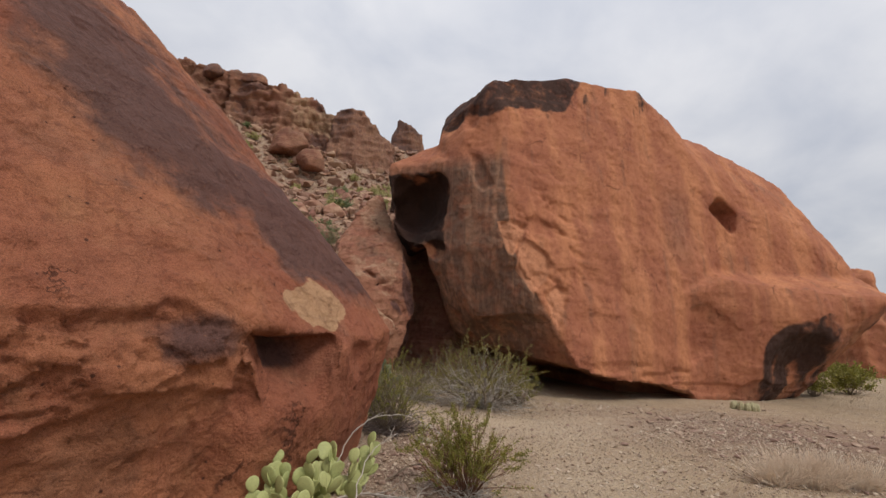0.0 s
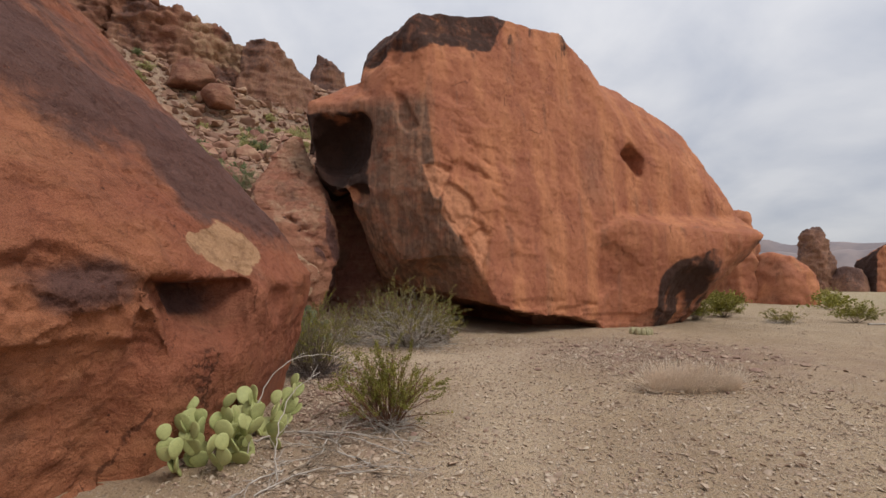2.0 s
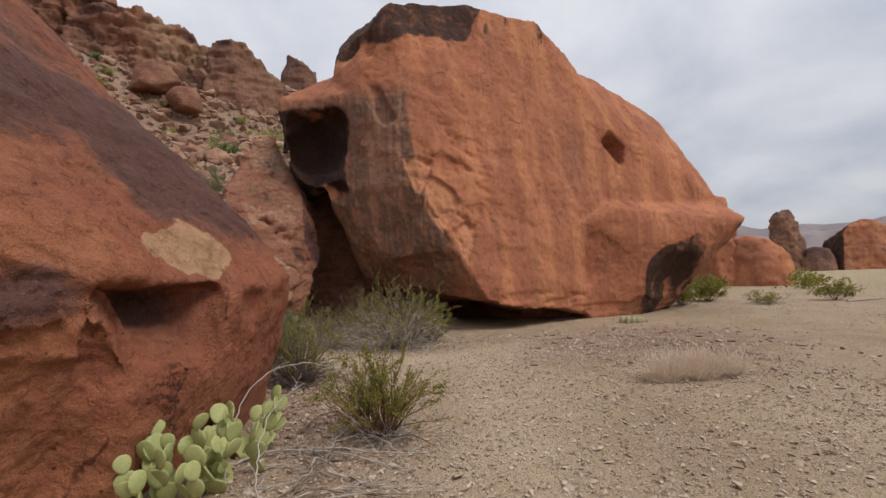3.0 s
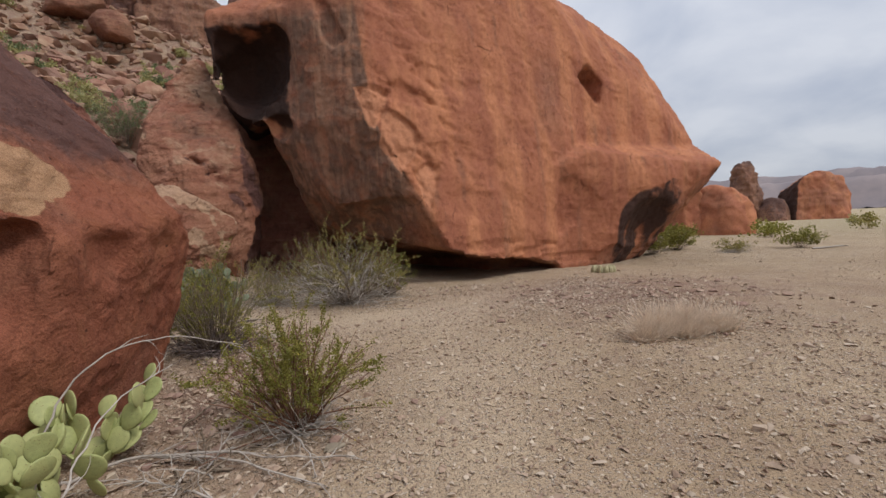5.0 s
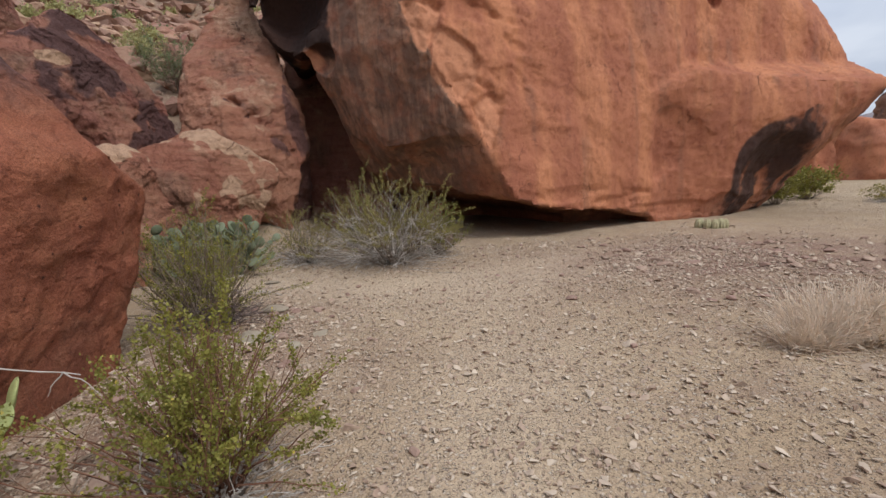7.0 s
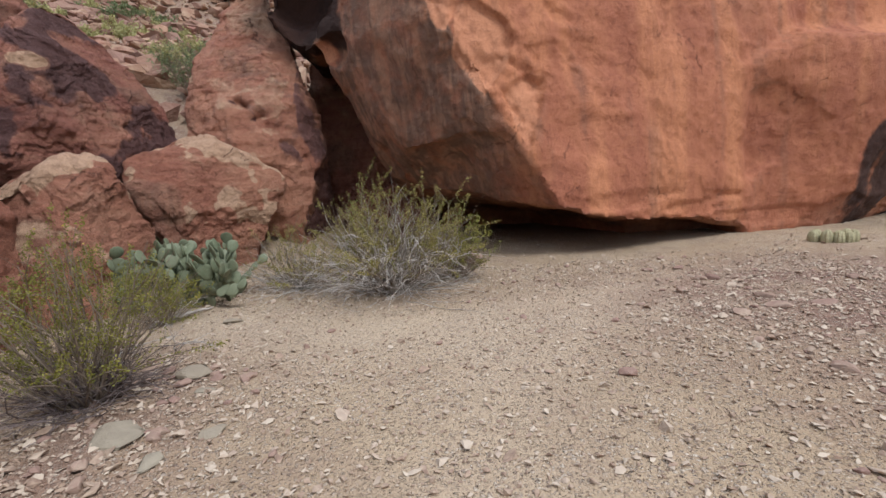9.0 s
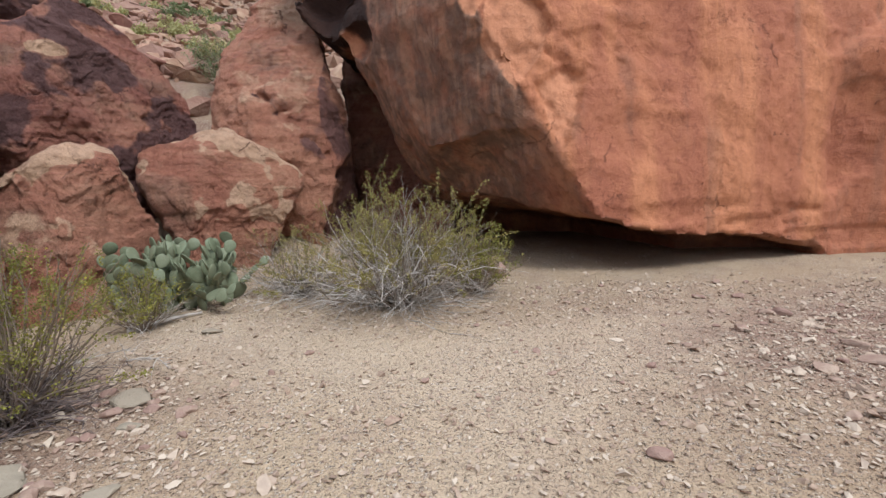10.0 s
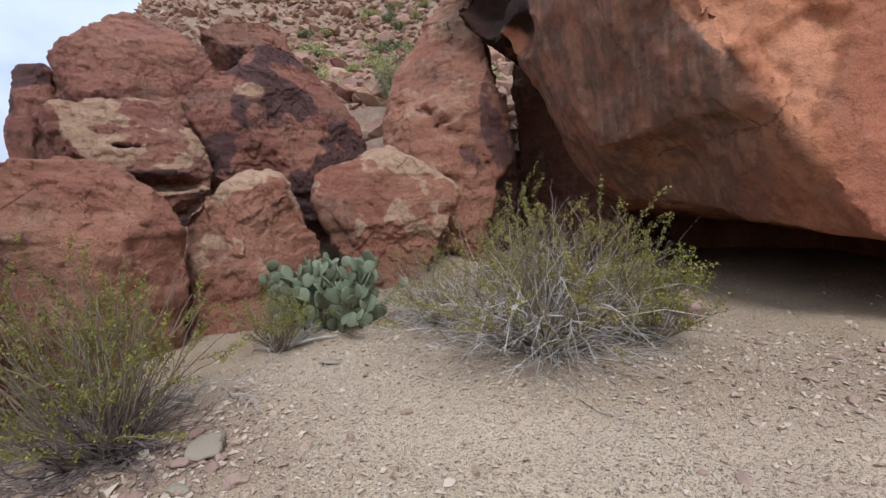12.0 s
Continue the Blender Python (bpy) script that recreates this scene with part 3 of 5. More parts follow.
def build_great_boulder():
    main = block((4.15, 12.6, 0.2), (2.8, 12.72, 2.75), (2.2, 12.82, 3.85), (0.25, 14.05, 7.25), (1.0, 13.95, 8.7), (1.5, 13.95, 10.3), (4.4, 14.5, 10.85), (7.1, 14.95, 10.75),
                 (8.0, 14.1, 3.0), (8.6, 14.35, -0.6), (10.7, 15.1, -0.6), (10.3, 15.25, 6.8), (0.5, 15.6, 1.4), (2.0, 13.6, 1.0), (-0.75, 14.75, 4.4),
                 (-0.1, 18, 11.0), (-0.3, 15.2, 8.7), (3, 24, 9), (9.5, 22, 8.2), (1.5, 23, -0.6), (14, 23, -0.6), (3.5, 16.5, -0.6), (9.75, 17, 9.9), (8.7, 15.7, 9.9), k=0.03)
    flank = block((8.4, 15.2, 9.0), (9.75, 17.0, 10.0), (12.4, 17.5, 9.3), (14.1, 17.5, 8.35), (14.7, 17.0, 7.0), (15.7, 16.5, 5.0), (15.7, 16.0, 4.1), (10.2, 15.3, 6.4), (9.0, 14.7, 3.2),
                  (12, 15.6, 4.0), (9.0, 16, -0.6), (13.0, 18, -0.6), (14.6, 22, -0.6), (9, 22, 7), (15.0, 20, 3), k=0.14)
    skirt = block((8.0, 14.05, 3.08), (9.4, 14.1, 3.55), (11.1, 14.1, 2.7), (12.3, 14.1, 2.6), (15.3, 14.35, 3.2), (14.0, 15.2, 3.6), (15.7, 16.0, 4.1), (10.4, 14.55, 1.1), (10.9, 14.3, 1.75),
                  (8.6, 14.35, -0.6), (10.4, 14.85, -0.6), (12.9, 16.2, -0.6), (13.3, 18, -0.6), (15.4, 16.0, 2.7), (9, 17, 5), k=0.03)
    hood = block((-2.15, 15.2, 7.35), (-1.9, 15.2, 5.15), (-1.3, 15.0, 4.55), (-0.7, 14.65, 4.3), (0.3, 14.05, 7.25), (0.6, 14.3, 5.6), (-0.9, 15.8, 8.4), (0.2, 15.4, 8.5), (-2.0, 17.5, 8.1), (-1.4, 19, 9.2), (1, 20, 6), (-1.5, 18.5, 4.5), k=0.04)
    body = joined(main, flank, skirt, hood, k=0.08)
    body = carved(body,
                  ball((-0.95, 14.95, 5.85), (0.95, 1.35, 1.0), 15), ball((-1.25, 14.6, 5.0), (0.62, 0.9, 0.7)), ball((-0.35, 14.5, 6.35), (0.5, 0.95, 0.62)), ball((-1.5, 14.8, 6.5), (0.5, 0.8, 0.5)),
                  ball((-0.35, 14.3, 4.15), (0.4, 0.6, 0.35)),
                  ball((-0.25, 14.6, 9.15), (0.85, 0.7, 0.75)),
                  ball((0.7, 14.0, 9.1), (0.42, 0.5, 0.7)),
                  block((9.3, 14.5, 6.2), (10.1, 14.5, 7.15), (10.55, 14.5, 6.6), (11.2, 14.6, 6.1), (10.6, 14.4, 5.0), (10.0, 14.4, 5.5), (9.9, 16.1, 6.3), (10.5, 16.0, 6.3), (10.5, 15.8, 5.6), k=0.02),
                  ball((12.5, 13.3, 4.65), (1.7, 1.55, 1.3), 0, -8),
                  block((8.06, 13.0, 2.95), (9.4, 13.0, 3.3), (11.2, 13.0, 2.4), (10.4, 13.0, 0.4), (8.0, 13.0, 0.0), (8.1, 14.24, 2.6), (8.8, 14.16, 2.75), (10.2, 14.12, 1.9), (8.12, 14.42, 0.9), k=0.14),
                  ball((12.2, 13.6, 0.5), (1.78, 1.42, 1.62), 8),
                  block((5.4, 11.5, 0.18), (8.3, 11.5, -0.1), (8.0, 15.2, -0.15), (5.2, 15.4, 0.2), (5.0, 13, -1), (8.3, 13, -1), (8, 16, -1), (4.5, 16, -1), k=0.03),
                  block((0.6, 13.6, 1.35), (2.3, 11.5, 1.0), (4.2, 11.5, 0.22), (5.6, 11.5, 0.10), (1.4, 20.0, 0.45), (4.6, 20.0, 0.1), (6.5, 14.5, -0.1), (0.5, 13, -1), (6, 11.5, -1), (6.5, 15, -1), (4.8, 20.5, -1), (1.2, 20.5, -1), k=0.03),
                  block((0.7, 14.5, 1.9), (1.75, 13.6, 1.95), (3.12, 12.72, 2.0), (4.2, 12.55, 0.24), (2.6, 14.2, 0.72), (3.7, 13.4, 0.30), (1.2, 15.4, 1.0), (0.3, 12.0, 1.6), (2.4, 11.5, 1.9), (4.0, 11.5, 0.2), (1, 12, -0.6), (4, 11.5, -0.6), (3, 14.2, -0.6), k=0.02),
                  k=0.03)
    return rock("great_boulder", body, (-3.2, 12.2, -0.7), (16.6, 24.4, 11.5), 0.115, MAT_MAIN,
                "huge orange-red sandstone boulder with dark streaked crown and overhanging skirt", great_stain_shade, 0.05, 0.008, 0.022, 3, cuts=1, crease=0.010, shape=great_shape)


build_great_boulder()


# ---------------------------------------------------------------- the near boulder beside the path
def near_stain_shade(p, n, seed):
    x, y, z = p.T
    wob = fbm(p, 0.9, 4, 71)
    over = z - np.interp(x, [-5.0, -3.6, -2.73, -2.16, -1.74, -1.0], [5.0, 3.65, 2.75, 2.27, 2.06, 1.95]) + 0.22 * wob
    varn_dark = step(-0.55, 0.5, over) * (1 - 0.45 * step(0.55, 1.0, over)) * 0.78
    varn_dark = np.maximum(varn_dark, 0.75 * np.exp(-(((y - 3.75) / 0.40) ** 2 + ((z - 1.32) / 0.30) ** 2)))
    varn_dark = np.maximum(varn_dark, 0.28 * step(0.0, 0.4, wob) * (1 - step(1.4, 1.6, z)))
    rough = fbm(p, 2.4, 4, 73)
    ochre = step(0.35, 0.6, 1.15 - np.sqrt(((x + 1.45) / 0.55) ** 2 + ((y - 5.15) / 0.72) ** 2 + ((z - 1.78) / 0.42) ** 2) + 0.35 * rough)
    # the hollow is painted grey and dark for its stain and its shade
    grey = 0.25 * step(0.3, 0.6, wob) + 0.6 * np.exp(-(((x + 1.4) / 0.3) ** 2 + ((y - 4.9) / 0.35) ** 2 + ((z - 1.1) / 0.25) ** 2))
    hollow_stain_shade = np.exp(-(((x + 1.75) / 0.34) ** 4 + ((y - 4.85) / 0.42) ** 4 + ((z - 1.2) / 0.2) ** 4)) * step(-0.2, 0.2, -n[:, 1] + 0.3)
    return np.maximum(varn_dark * (1 - ochre), hollow_stain_shade * 0.8), ochre * (1 - hollow_stain_shade), grey


def near_shape(p, n):
    """The broken lower face: a rough recess under one ledge and an undercut foot under another."""
    x, y, z = p.T
    side = step(0.1, 0.4, 0.8 * n[:, 0] - 0.55 * n[:, 1]) * (1 - step(4.05, 4.35, y))
    wob = 0.07 * fbm(p, 1.6, 4, 74)
    upper = np.interp(y, [2.0, 2.6, 3.34, 3.69, 3.9, 4.1], [1.52, 1.54, 1.62, 1.60, 1.44, 1.41]) + wob
    lower = np.interp(y, [2.0, 2.71, 3.02, 3.31, 3.6, 4.4], [0.70, 0.75, 0.79, 0.95, 0.95, 0.84]) + 0.5 * wob
    below = step(0.0, 0.05, upper - z)
    scale = fbm(p * np.array((1.0, 1.0, 2.2)), 2.2, 4, 75)
    rough = 0.045 * np.abs(fbm(p, 3.2, 4, 76)) + 0.035 * (step(-0.1, -0.04, scale) + step(0.2, 0.26, scale))
    foot = step(0.0, 0.07, lower - z)
    move = -below * side * (0.045 + rough * (1 - 0.7 * foot))
    move -= foot * side * (0.12 + 0.16 * np.clip(lower - z, 0, 0.8))
    # a thin torn sheet along the edge of the hollow
    move -= 0.05 * step(0.0, 0.03, 0.35 - np.hypot((y - 4.3) / 0.8, (z - 0.98) / 1.2) + 0.8 * wob) * step(0.1, 0.4, n[:, 0])
    return move


def build_near_boulder():
    body = block((-2.75, 2.3, 1.2), (-2.08, 3.75, 1.05), (-1.58, 4.32, 0.86), (-1.12, 5.1, 1.2), (-0.98, 5.8, 1.42), (-0.70, 6.7, 1.48), (-0.80, 7.35, 1.18),
                 (-1.15, 6.5, 2.1), (-1.75, 6.1, 2.55), (-2.7, 5.45, 3.4), (-3.65, 6.0, 4.35), (-4.85, 5.6, 6.0), (-5.0, 6.5, 6.2), (-4.65, 3.2, 5.0), (-5.2, 1.0, 4.4),
                 (-3.1, 1.6, 1.4), (-4.4, 0.0, 1.2), (-2.25, 3.3, 0.32), (-1.9, 4.2, -0.6), (-1.45, 5.3, -0.6), (-1.2, 6.6, -0.6), (-1.15, 7.05, -0.6), (-3.2, 1.9, -0.5),
                 (-6.5, 0.5, -0.6), (-6.8, 7.6, -0.6), (-3.0, 8.2, -0.6), (-6.8, 7.0, 5.6), k=0.025)
    hollow = block((-1.78, 4.05, 1.44), (-1.36, 5.35, 1.34), (-1.26, 5.1, 0.62), (-1.60, 4.42, 0.68), (-1.40, 3.85, 1.46), (-1.0, 5.15, 1.36), (-0.9, 4.9, 0.56), (-1.2, 4.2, 0.64), (-2.15, 4.85, 1.38), (-1.95, 5.2, 1.34), (-1.85, 4.85, 1.02), k=0.015)
    scallop = ball((-0.78, 5.60, 1.08), (0.32, 0.42, 0.34), 20)
    body = carved(body, hollow, scallop, ball((-0.60, 6.25, 1.0), (0.3, 0.45, 0.42), 20), k=0.02)
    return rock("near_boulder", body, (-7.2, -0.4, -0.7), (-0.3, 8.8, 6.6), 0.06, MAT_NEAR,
                "dark varnished red sandstone boulder with a hollow under its lip", near_stain_shade, 0.04, 0.014, 0.018, 12, cuts=1, crease=0.012, shape=near_shape)


build_near_boulder()


# ---------------------------------------------------------------- the boulder pile at the foot of the slope
def pile_stain_of(varnish, pale_top, facing=None, scar=None):
    """Varnish that keeps to some faces, pale weathered rims and tops, and a fresh scar where asked."""
    def stain(p, n, seed):
        r = random.Random(seed)
        face = np.zeros(len(p))
        ways = [facing] if facing else [(r.gauss(0, 1), r.gauss(0, 1), r.gauss(0, 0.6)) for _ in range(2)]
        for w in ways:
            face = np.maximum(face, step(0.5, 0.75, n @ np.array(Vector(w).normalized()[:])))
        wob = fbm(p, 0.8, 4, seed + 80)
        fine = fbm(p, 2.3, 4, seed + 85)
        varn_dark = varnish * (face * step(-0.5, 0.2, wob + 0.5 * fine) * 0.9 + 0.6 * step(0.15, 0.5, wob + 0.4 * fine))
        pale = pale_top * step(0.30, 0.70, n[:, 2] + 0.8 * fbm(p, 1.1, 4, seed + 90) + 0.3 * fine)
        grey = step(0.15, 0.6, fbm(p, 0.9, 3, seed + 95) + 0.3 * fine) * 0.6
        pale = pale * (1 - 0.8 * face * varnish)
        if scar:
            c, size = scar
            d = np.sqrt((((p - np.array(c)) / np.array(size)) ** 2).sum(1)) + 0.35 * fine
            pale = np.maximum(pale, 1 - step(0.7, 1.0, d))
            varn_dark = varn_dark * step(0.8, 1.1, d)
        return varn_dark, pale, grey
    return stain


def far_stain(p, n, seed):
    wob = fbm(p, 0.22, 4, seed + 80)
    return 0.55 * step(0.0, 0.8, wob), 0.5 * step(0.2, 0.8, fbm(p, 0.18, 3, seed + 90)), 0.5 * step(0.1, 0.7, fbm(p, 0.3, 3, seed + 95))


def dark_stain(p, n, seed):
    wob = fbm(p, 0.25, 4, seed + 80)
    return 0.35 + 0.4 * wob, 0 * wob, 0.5 + 0 * wob


def bare_stain(p, n, seed):
    wob = fbm(p, 0.25, 4, seed + 80)
    # darkest on faces that turn downwards
    return 0.25 * step(0.3, 0.8, wob) + 0.8 * step(0.2, 0.5, -n[:, 2]), 0 * wob, 0.35 * step(0.0, 0.6, wob)


def pile_rock(name, label, corners, holes=(), cell=0.06, seed=1, k=0.025, lump=0.09, ledge=0.03, chip=0.032, mat=None, stain=None):
    c = np.array(corners)
    c = c.mean(0) + (c - c.mean(0)) * 1.05
    corners = [tuple(v) for v in c]
    low, high = tuple(c.min(0) - 0.35), tuple(c.max(0) + 0.35)
    body = block(*corners, k=k, facets=16, seed=seed, deep=0.06)
    if holes:
        body = carved(body, *holes, k=0.06)
    return rock(name, body, low, high, cell, mat or MAT_BLOCK, label, stain or pile_stain_of(0.8, 0.4), lump * 0.55, ledge * 1.3, chip * 1.1, seed, cuts=1, crease=0.035)


pile_rock("leaning_boulder", "brown-red boulder with eroded pockets leaning at the great boulder",
          [(-2.6, 17, 6.9), (-2.1, 16.6, 5.8), (-1.15, 15.4, 3.7), (-0.95, 15.4, 2.9), (-0.98, 15.0, 2.3), (-1.15, 14.8, 1.5), (-3.95, 15.8, 4.4), (-3.4, 16.3, 5.7), (-3.9, 14.3, 2.7), (-2.05, 14.6, 3.15),
           (-1.6, 14.3, 1.3), (-3.2, 14.0, 1.0), (-3.5, 19, 5), (-1.2, 17, 0), (-4, 17, 0.5), (-1.4, 15, 0)],
          [ball((-2.5, 14.55, 3.25), (0.30, 0.3, 0.13), 0, 25), ball((-2.0, 14.4, 2.95), (0.26, 0.3, 0.11), 0, -20), ball((-1.85, 14.4, 2.75), (0.34, 0.2, 0.10), 0, 10), ball((-1.4, 14.6, 2.25), (0.24, 0.3, 0.09), 0, 35), ball((-1.6, 14.3, 1.7), (0.5, 0.25, 0.14), 0, 12), ball((-1.2, 14.7, 2.0), (0.16, 0.25, 0.2))], seed=5, cell=0.08, stain=pile_stain_of(0.6, 0.5, (1.0, 0.1, 0.2)), mat=MAT_ORANGE)
pile_rock("orange_block", "squat orange sandstone block with a brown crust patch on top",
          [(-3.75, 12.6, 1.9), (-3.06, 14.13, 2.65), (-2.3, 13.4, 2.3), (-1.44, 14.1, 1.65), (-3.2, 12.4, 0.9), (-2.3, 13.1, 0.7), (-1.6, 13.9, 1.1), (-3.0, 12.7, -0.2), (-2.0, 13.6, -0.2), (-4.2, 14.0, 1.9), (-2.6, 15.0, 1.8), (-4.0, 14.5, 0)], seed=14, stain=pile_stain_of(0.3, 0.7), mat=MAT_ORANGE)
pile_rock("round_shouldered_block", "orange sandstone block with pale top behind the cactus",
          [(-3.09, 11.23, 1.92), (-3.15, 10.75, 1.86), (-3.4, 10.1, 1.5), (-2.72, 11.2, 1.5), (-2.75, 10.6, 1.0), (-2.7, 11.7, 0.9), (-2.8, 10.6, -0.7), (-2.85, 11.8, -0.5), (-3.4, 9.9, -0.6), (-3.6, 12.1, 1.7), (-4.4, 11.6, 1.6), (-4.4, 10.4, 1.2), (-4.3, 11, -0.6)], seed=23, stain=pile_stain_of(0.2, 0.75), mat=MAT_ORANGE)
pile_rock("cracked_slab", "long mauve-red sandstone slab with a crack along its edge",
          [(-3.6, 8.2, 2.0), (-3.75, 9.1, 2.1), (-2.95, 9.72, 1.6), (-2.75, 8.8, 1.0), (-2.95, 9.75, 0.3), (-2.8, 8.4, -0.7), (-3.0, 9.7, -0.7), (-3.2, 7.6, -0.7), (-3.6, 7.4, 1.4), (-5.2, 7.8, 1.8), (-4.8, 9.8, 2.0), (-4.8, 9.9, -0.5), (-5.2, 7.6, -0.6)], seed=31, stain=pile_stain_of(0.5, 0.45, (0.0, -0.3, 1.0)), mat=MAT_ORANGE)
pile_rock("pointed_boulder", "tall pointed red-brown boulder with a bright orange scar",
          [(-4.65, 12.63, 4.7), (-4.5, 13.2, 4.6), (-5.45, 11.3, 3.4), (-3.5, 14.1, 2.85), (-4.7, 11.5, 2.25), (-3.85, 12.8, 2.0), (-4.1, 12.0, 2.9), (-5.2, 11.6, 1.2), (-3.8, 13, 0.8), (-5.6, 14, 3.4), (-6.2, 12.4, 3.0), (-5.8, 13, 0.8), (-4, 14.6, 1.5)], seed=42, lump=0.14, stain=pile_stain_of(0.85, 0.3, (0.75, -0.65, -0.1), ((-4.55, 12.0, 3.62), (0.3, 0.4, 0.22))))
pile_rock("pitted_block", "pale weathered sandstone block with pits along its top",
          [(-5.73, 9.45, 3.3), (-5.7, 10.9, 3.5), (-4.95, 11.3, 2.5), (-5.05, 9.5, 2.2), (-4.68, 10.7, 1.7), (-4.7, 11.2, 1.6), (-6.5, 9.3, 3.1), (-6.6, 10.9, 3.3), (-6.4, 9.5, 0.5), (-5.2, 9.6, 0.5), (-4.9, 11, 0.5), (-6.4, 11, 0.5)],
          [ball((-5.6, 10.2, 3.45), (0.3, 0.25, 0.2)), ball((-5.6, 10.75, 3.5), (0.18, 0.2, 0.15)), ball((-5.3, 10.2, 2.5), (0.2, 0.3, 0.1)), ball((-4.85, 10.4, 1.95), (0.5, 0.7, 0.16)), ball((-5.05, 9.9, 2.75), (0.3, 0.35, 0.14))], seed=53, stain=pile_stain_of(0.5, 0.9, (0.6, 0.1, -0.7)))
pile_rock("broad_slab", "broad flat-faced dark red slab tilted on the slope",
          [(-8.7, 10.5, 5.05), (-9.1, 11.0, 5.2), (-9.2, 11.9, 6.35), (-8.9, 12.9, 6.2), (-7.05, 13.0, 4.7), (-7.4, 12.9, 5.4), (-8.2, 10.6, 4.1), (-7.3, 12.3, 3.6), (-8, 11, 2), (-7, 13.2, 2.5), (-10.5, 11, 4.5), (-10.5, 13, 5.6), (-9.5, 13.5, 2.5), (-10, 11, 2)], seed=64, cell=0.09, lump=0.05, stain=pile_stain_of(0.55, 0.15))
pile_rock("crest_boulder", "dark red capstone boulder over a shadowed gap",
          [(-9.46, 13.9, 6.65), (-9.0, 14.6, 7.0), (-8.1, 15.85, 6.95), (-7.9, 16.1, 5.8), (-8.6, 14.6, 6.1), (-11, 15, 7.0), (-10, 17.5, 6.8), (-9, 17, 3.5), (-8.3, 16, 4.0), (-9.8, 15, 4.5)], seed=75, cell=0.09, stain=pile_stain_of(0.6, 0.15))
pile_rock("outer_boulder", "small dark boulder at the end of the pile",
          [(-9.9, 10.2, 4.9), (-9.75, 10.7, 5.0), (-9.5, 10.3, 4.2), (-9.8, 9.9, 3.0), (-9.4, 10.8, 2.5), (-10.8, 10.4, 4.7), (-10.9, 11.4, 4.8), (-10.8, 10.0, 2.2), (-10.8, 11.6, 2.4)], seed=86, cell=0.09)

# a low wall of rock at the back of the cleft
pile_rock("cleft_boulder", "brown boulder wedged deep in the shaded cleft",
          [(-2.2, 18.6, 7.2), (0.9, 18.4, 7.2), (0.9, 17.4, 0.9), (-1.4, 17.6, 1.0), (-1.4, 17.6, -0.5), (1.2, 17.2, -0.5), (-2.4, 20, 7.4), (1.5, 20, 7.4), (1.5, 20, -0.5), (-1.8, 20, -0.5)], seed=97, cell=0.18)


# ---------------------------------------------------------------- ridge and far rocks
def ridge_rock(name, label, centre, size, seed, cell, turn=0.0, mat=None, stain=far_stain):
    """An outcrop block: a random angular hull, sunk at its foot."""
    rng = random.Random(seed)
    corners = []
    ct, st = math.cos(radians(turn)), math.sin(radians(turn))
    for i in range(26):
        a, u = rng.uniform(0, 2 * math.pi), rng.uniform(-0.9, 1)
        r = math.sqrt(max(0.05, 1 - max(u, 0) ** 2.2)) * rng.uniform(0.85, 1.05)
        x, y = r * math.cos(a) * size[0], r * math.sin(a) * size[1]
        corners.append((centre[0] + ct * x - st * y, centre[1] + st * x + ct * y, centre[2] + u * size[2]))
    for i in range(5):
        a = i * 1.26 + rng.uniform(-0.4, 0.4)
        corners.append((centre[0] + math.cos(a) * size[0] * 0.55, centre[1] + math.sin(a) * size[1] * 0.55, centre[2] + size[2] * rng.uniform(0.85, 1.0)))
    s = max(size)
    c = np.array(corners)
    return rock(name, block(*corners, k=0.02 * s, facets=20, seed=seed, deep=0.05), tuple(c.min(0) - 0.12 * s), tuple(c.max(0) + 0.12 * s), cell, mat or MAT_FAR, label, stain, 0.04 * s, 0.006 * s, 0.012 * s, seed, crease=0.012 * s)


def ridge_cliff(name, label, corners, seed, stain=far_stain, rough=1.0):
    """A run of cliff along the crest, its top broken into ledges."""
    c = np.array(corners)
    body = block(*corners, k=0.1, facets=14, seed=seed, deep=0.02)
    return rock(name, body, tuple(c.min(0) - 1.0), tuple(c.max(0) + 1.0), 0.22, MAT_FAR, label, stain, 0.3 * rough, 0.28 * rough, 0.16 * rough, seed, crease=0.22 * rough, category="cliff")


ridge_cliff("ridge_cliff", "long red sandstone cliff broken by cracks along the crest", [(-25.0, 45.4, 30.0), (-22.0, 45.2, 29.2), (-16.7, 45.6, 27.0), (-13.0, 46.2, 25.4), (-25.2, 44.4, 22), (-18, 43.8, 20), (-12.6, 45.2, 18.5), (-25.5, 50, 29), (-12.5, 50, 25), (-25.5, 50, 18), (-12.5, 50, 17)], 231)
ridge_cliff("ridge_cliff", "tan ledgy sandstone cliff at the crest", [(-36.0, 45.5, 31.5), (-33.0, 45.6, 31.2), (-28.4, 45.8, 30.9), (-25.2, 46.0, 30.1), (-36, 43.5, 22), (-30, 43.8, 22), (-25.4, 44.8, 21), (-36, 50, 31), (-25, 50, 30), (-36, 50, 18), (-25, 50, 18)], 232)
ridge_cliff("dome_rock", "rounded dark red sandstone dome on the crest", [(-13.3, 46, 25.0), (-12.5, 46, 26.2), (-11.3, 46, 26.5), (-9.8, 46.2, 25.7), (-8.2, 46.4, 24.2), (-6.4, 46.6, 22.6), (-13.6, 45, 20), (-10, 44.2, 18), (-5.8, 45.4, 16), (-13, 50, 24), (-9, 50, 24), (-5.5, 50, 20), (-13, 50, 17), (-5.5, 50, 15)], 233, dark_stain, 0.45)
ridge_rock("ridge_outcrop", "tan sandstone cliff at the end of the crest", (-31.5, 39.5, 18.5), (4.6, 3.4, 9.0), 216, 0.25, 30)
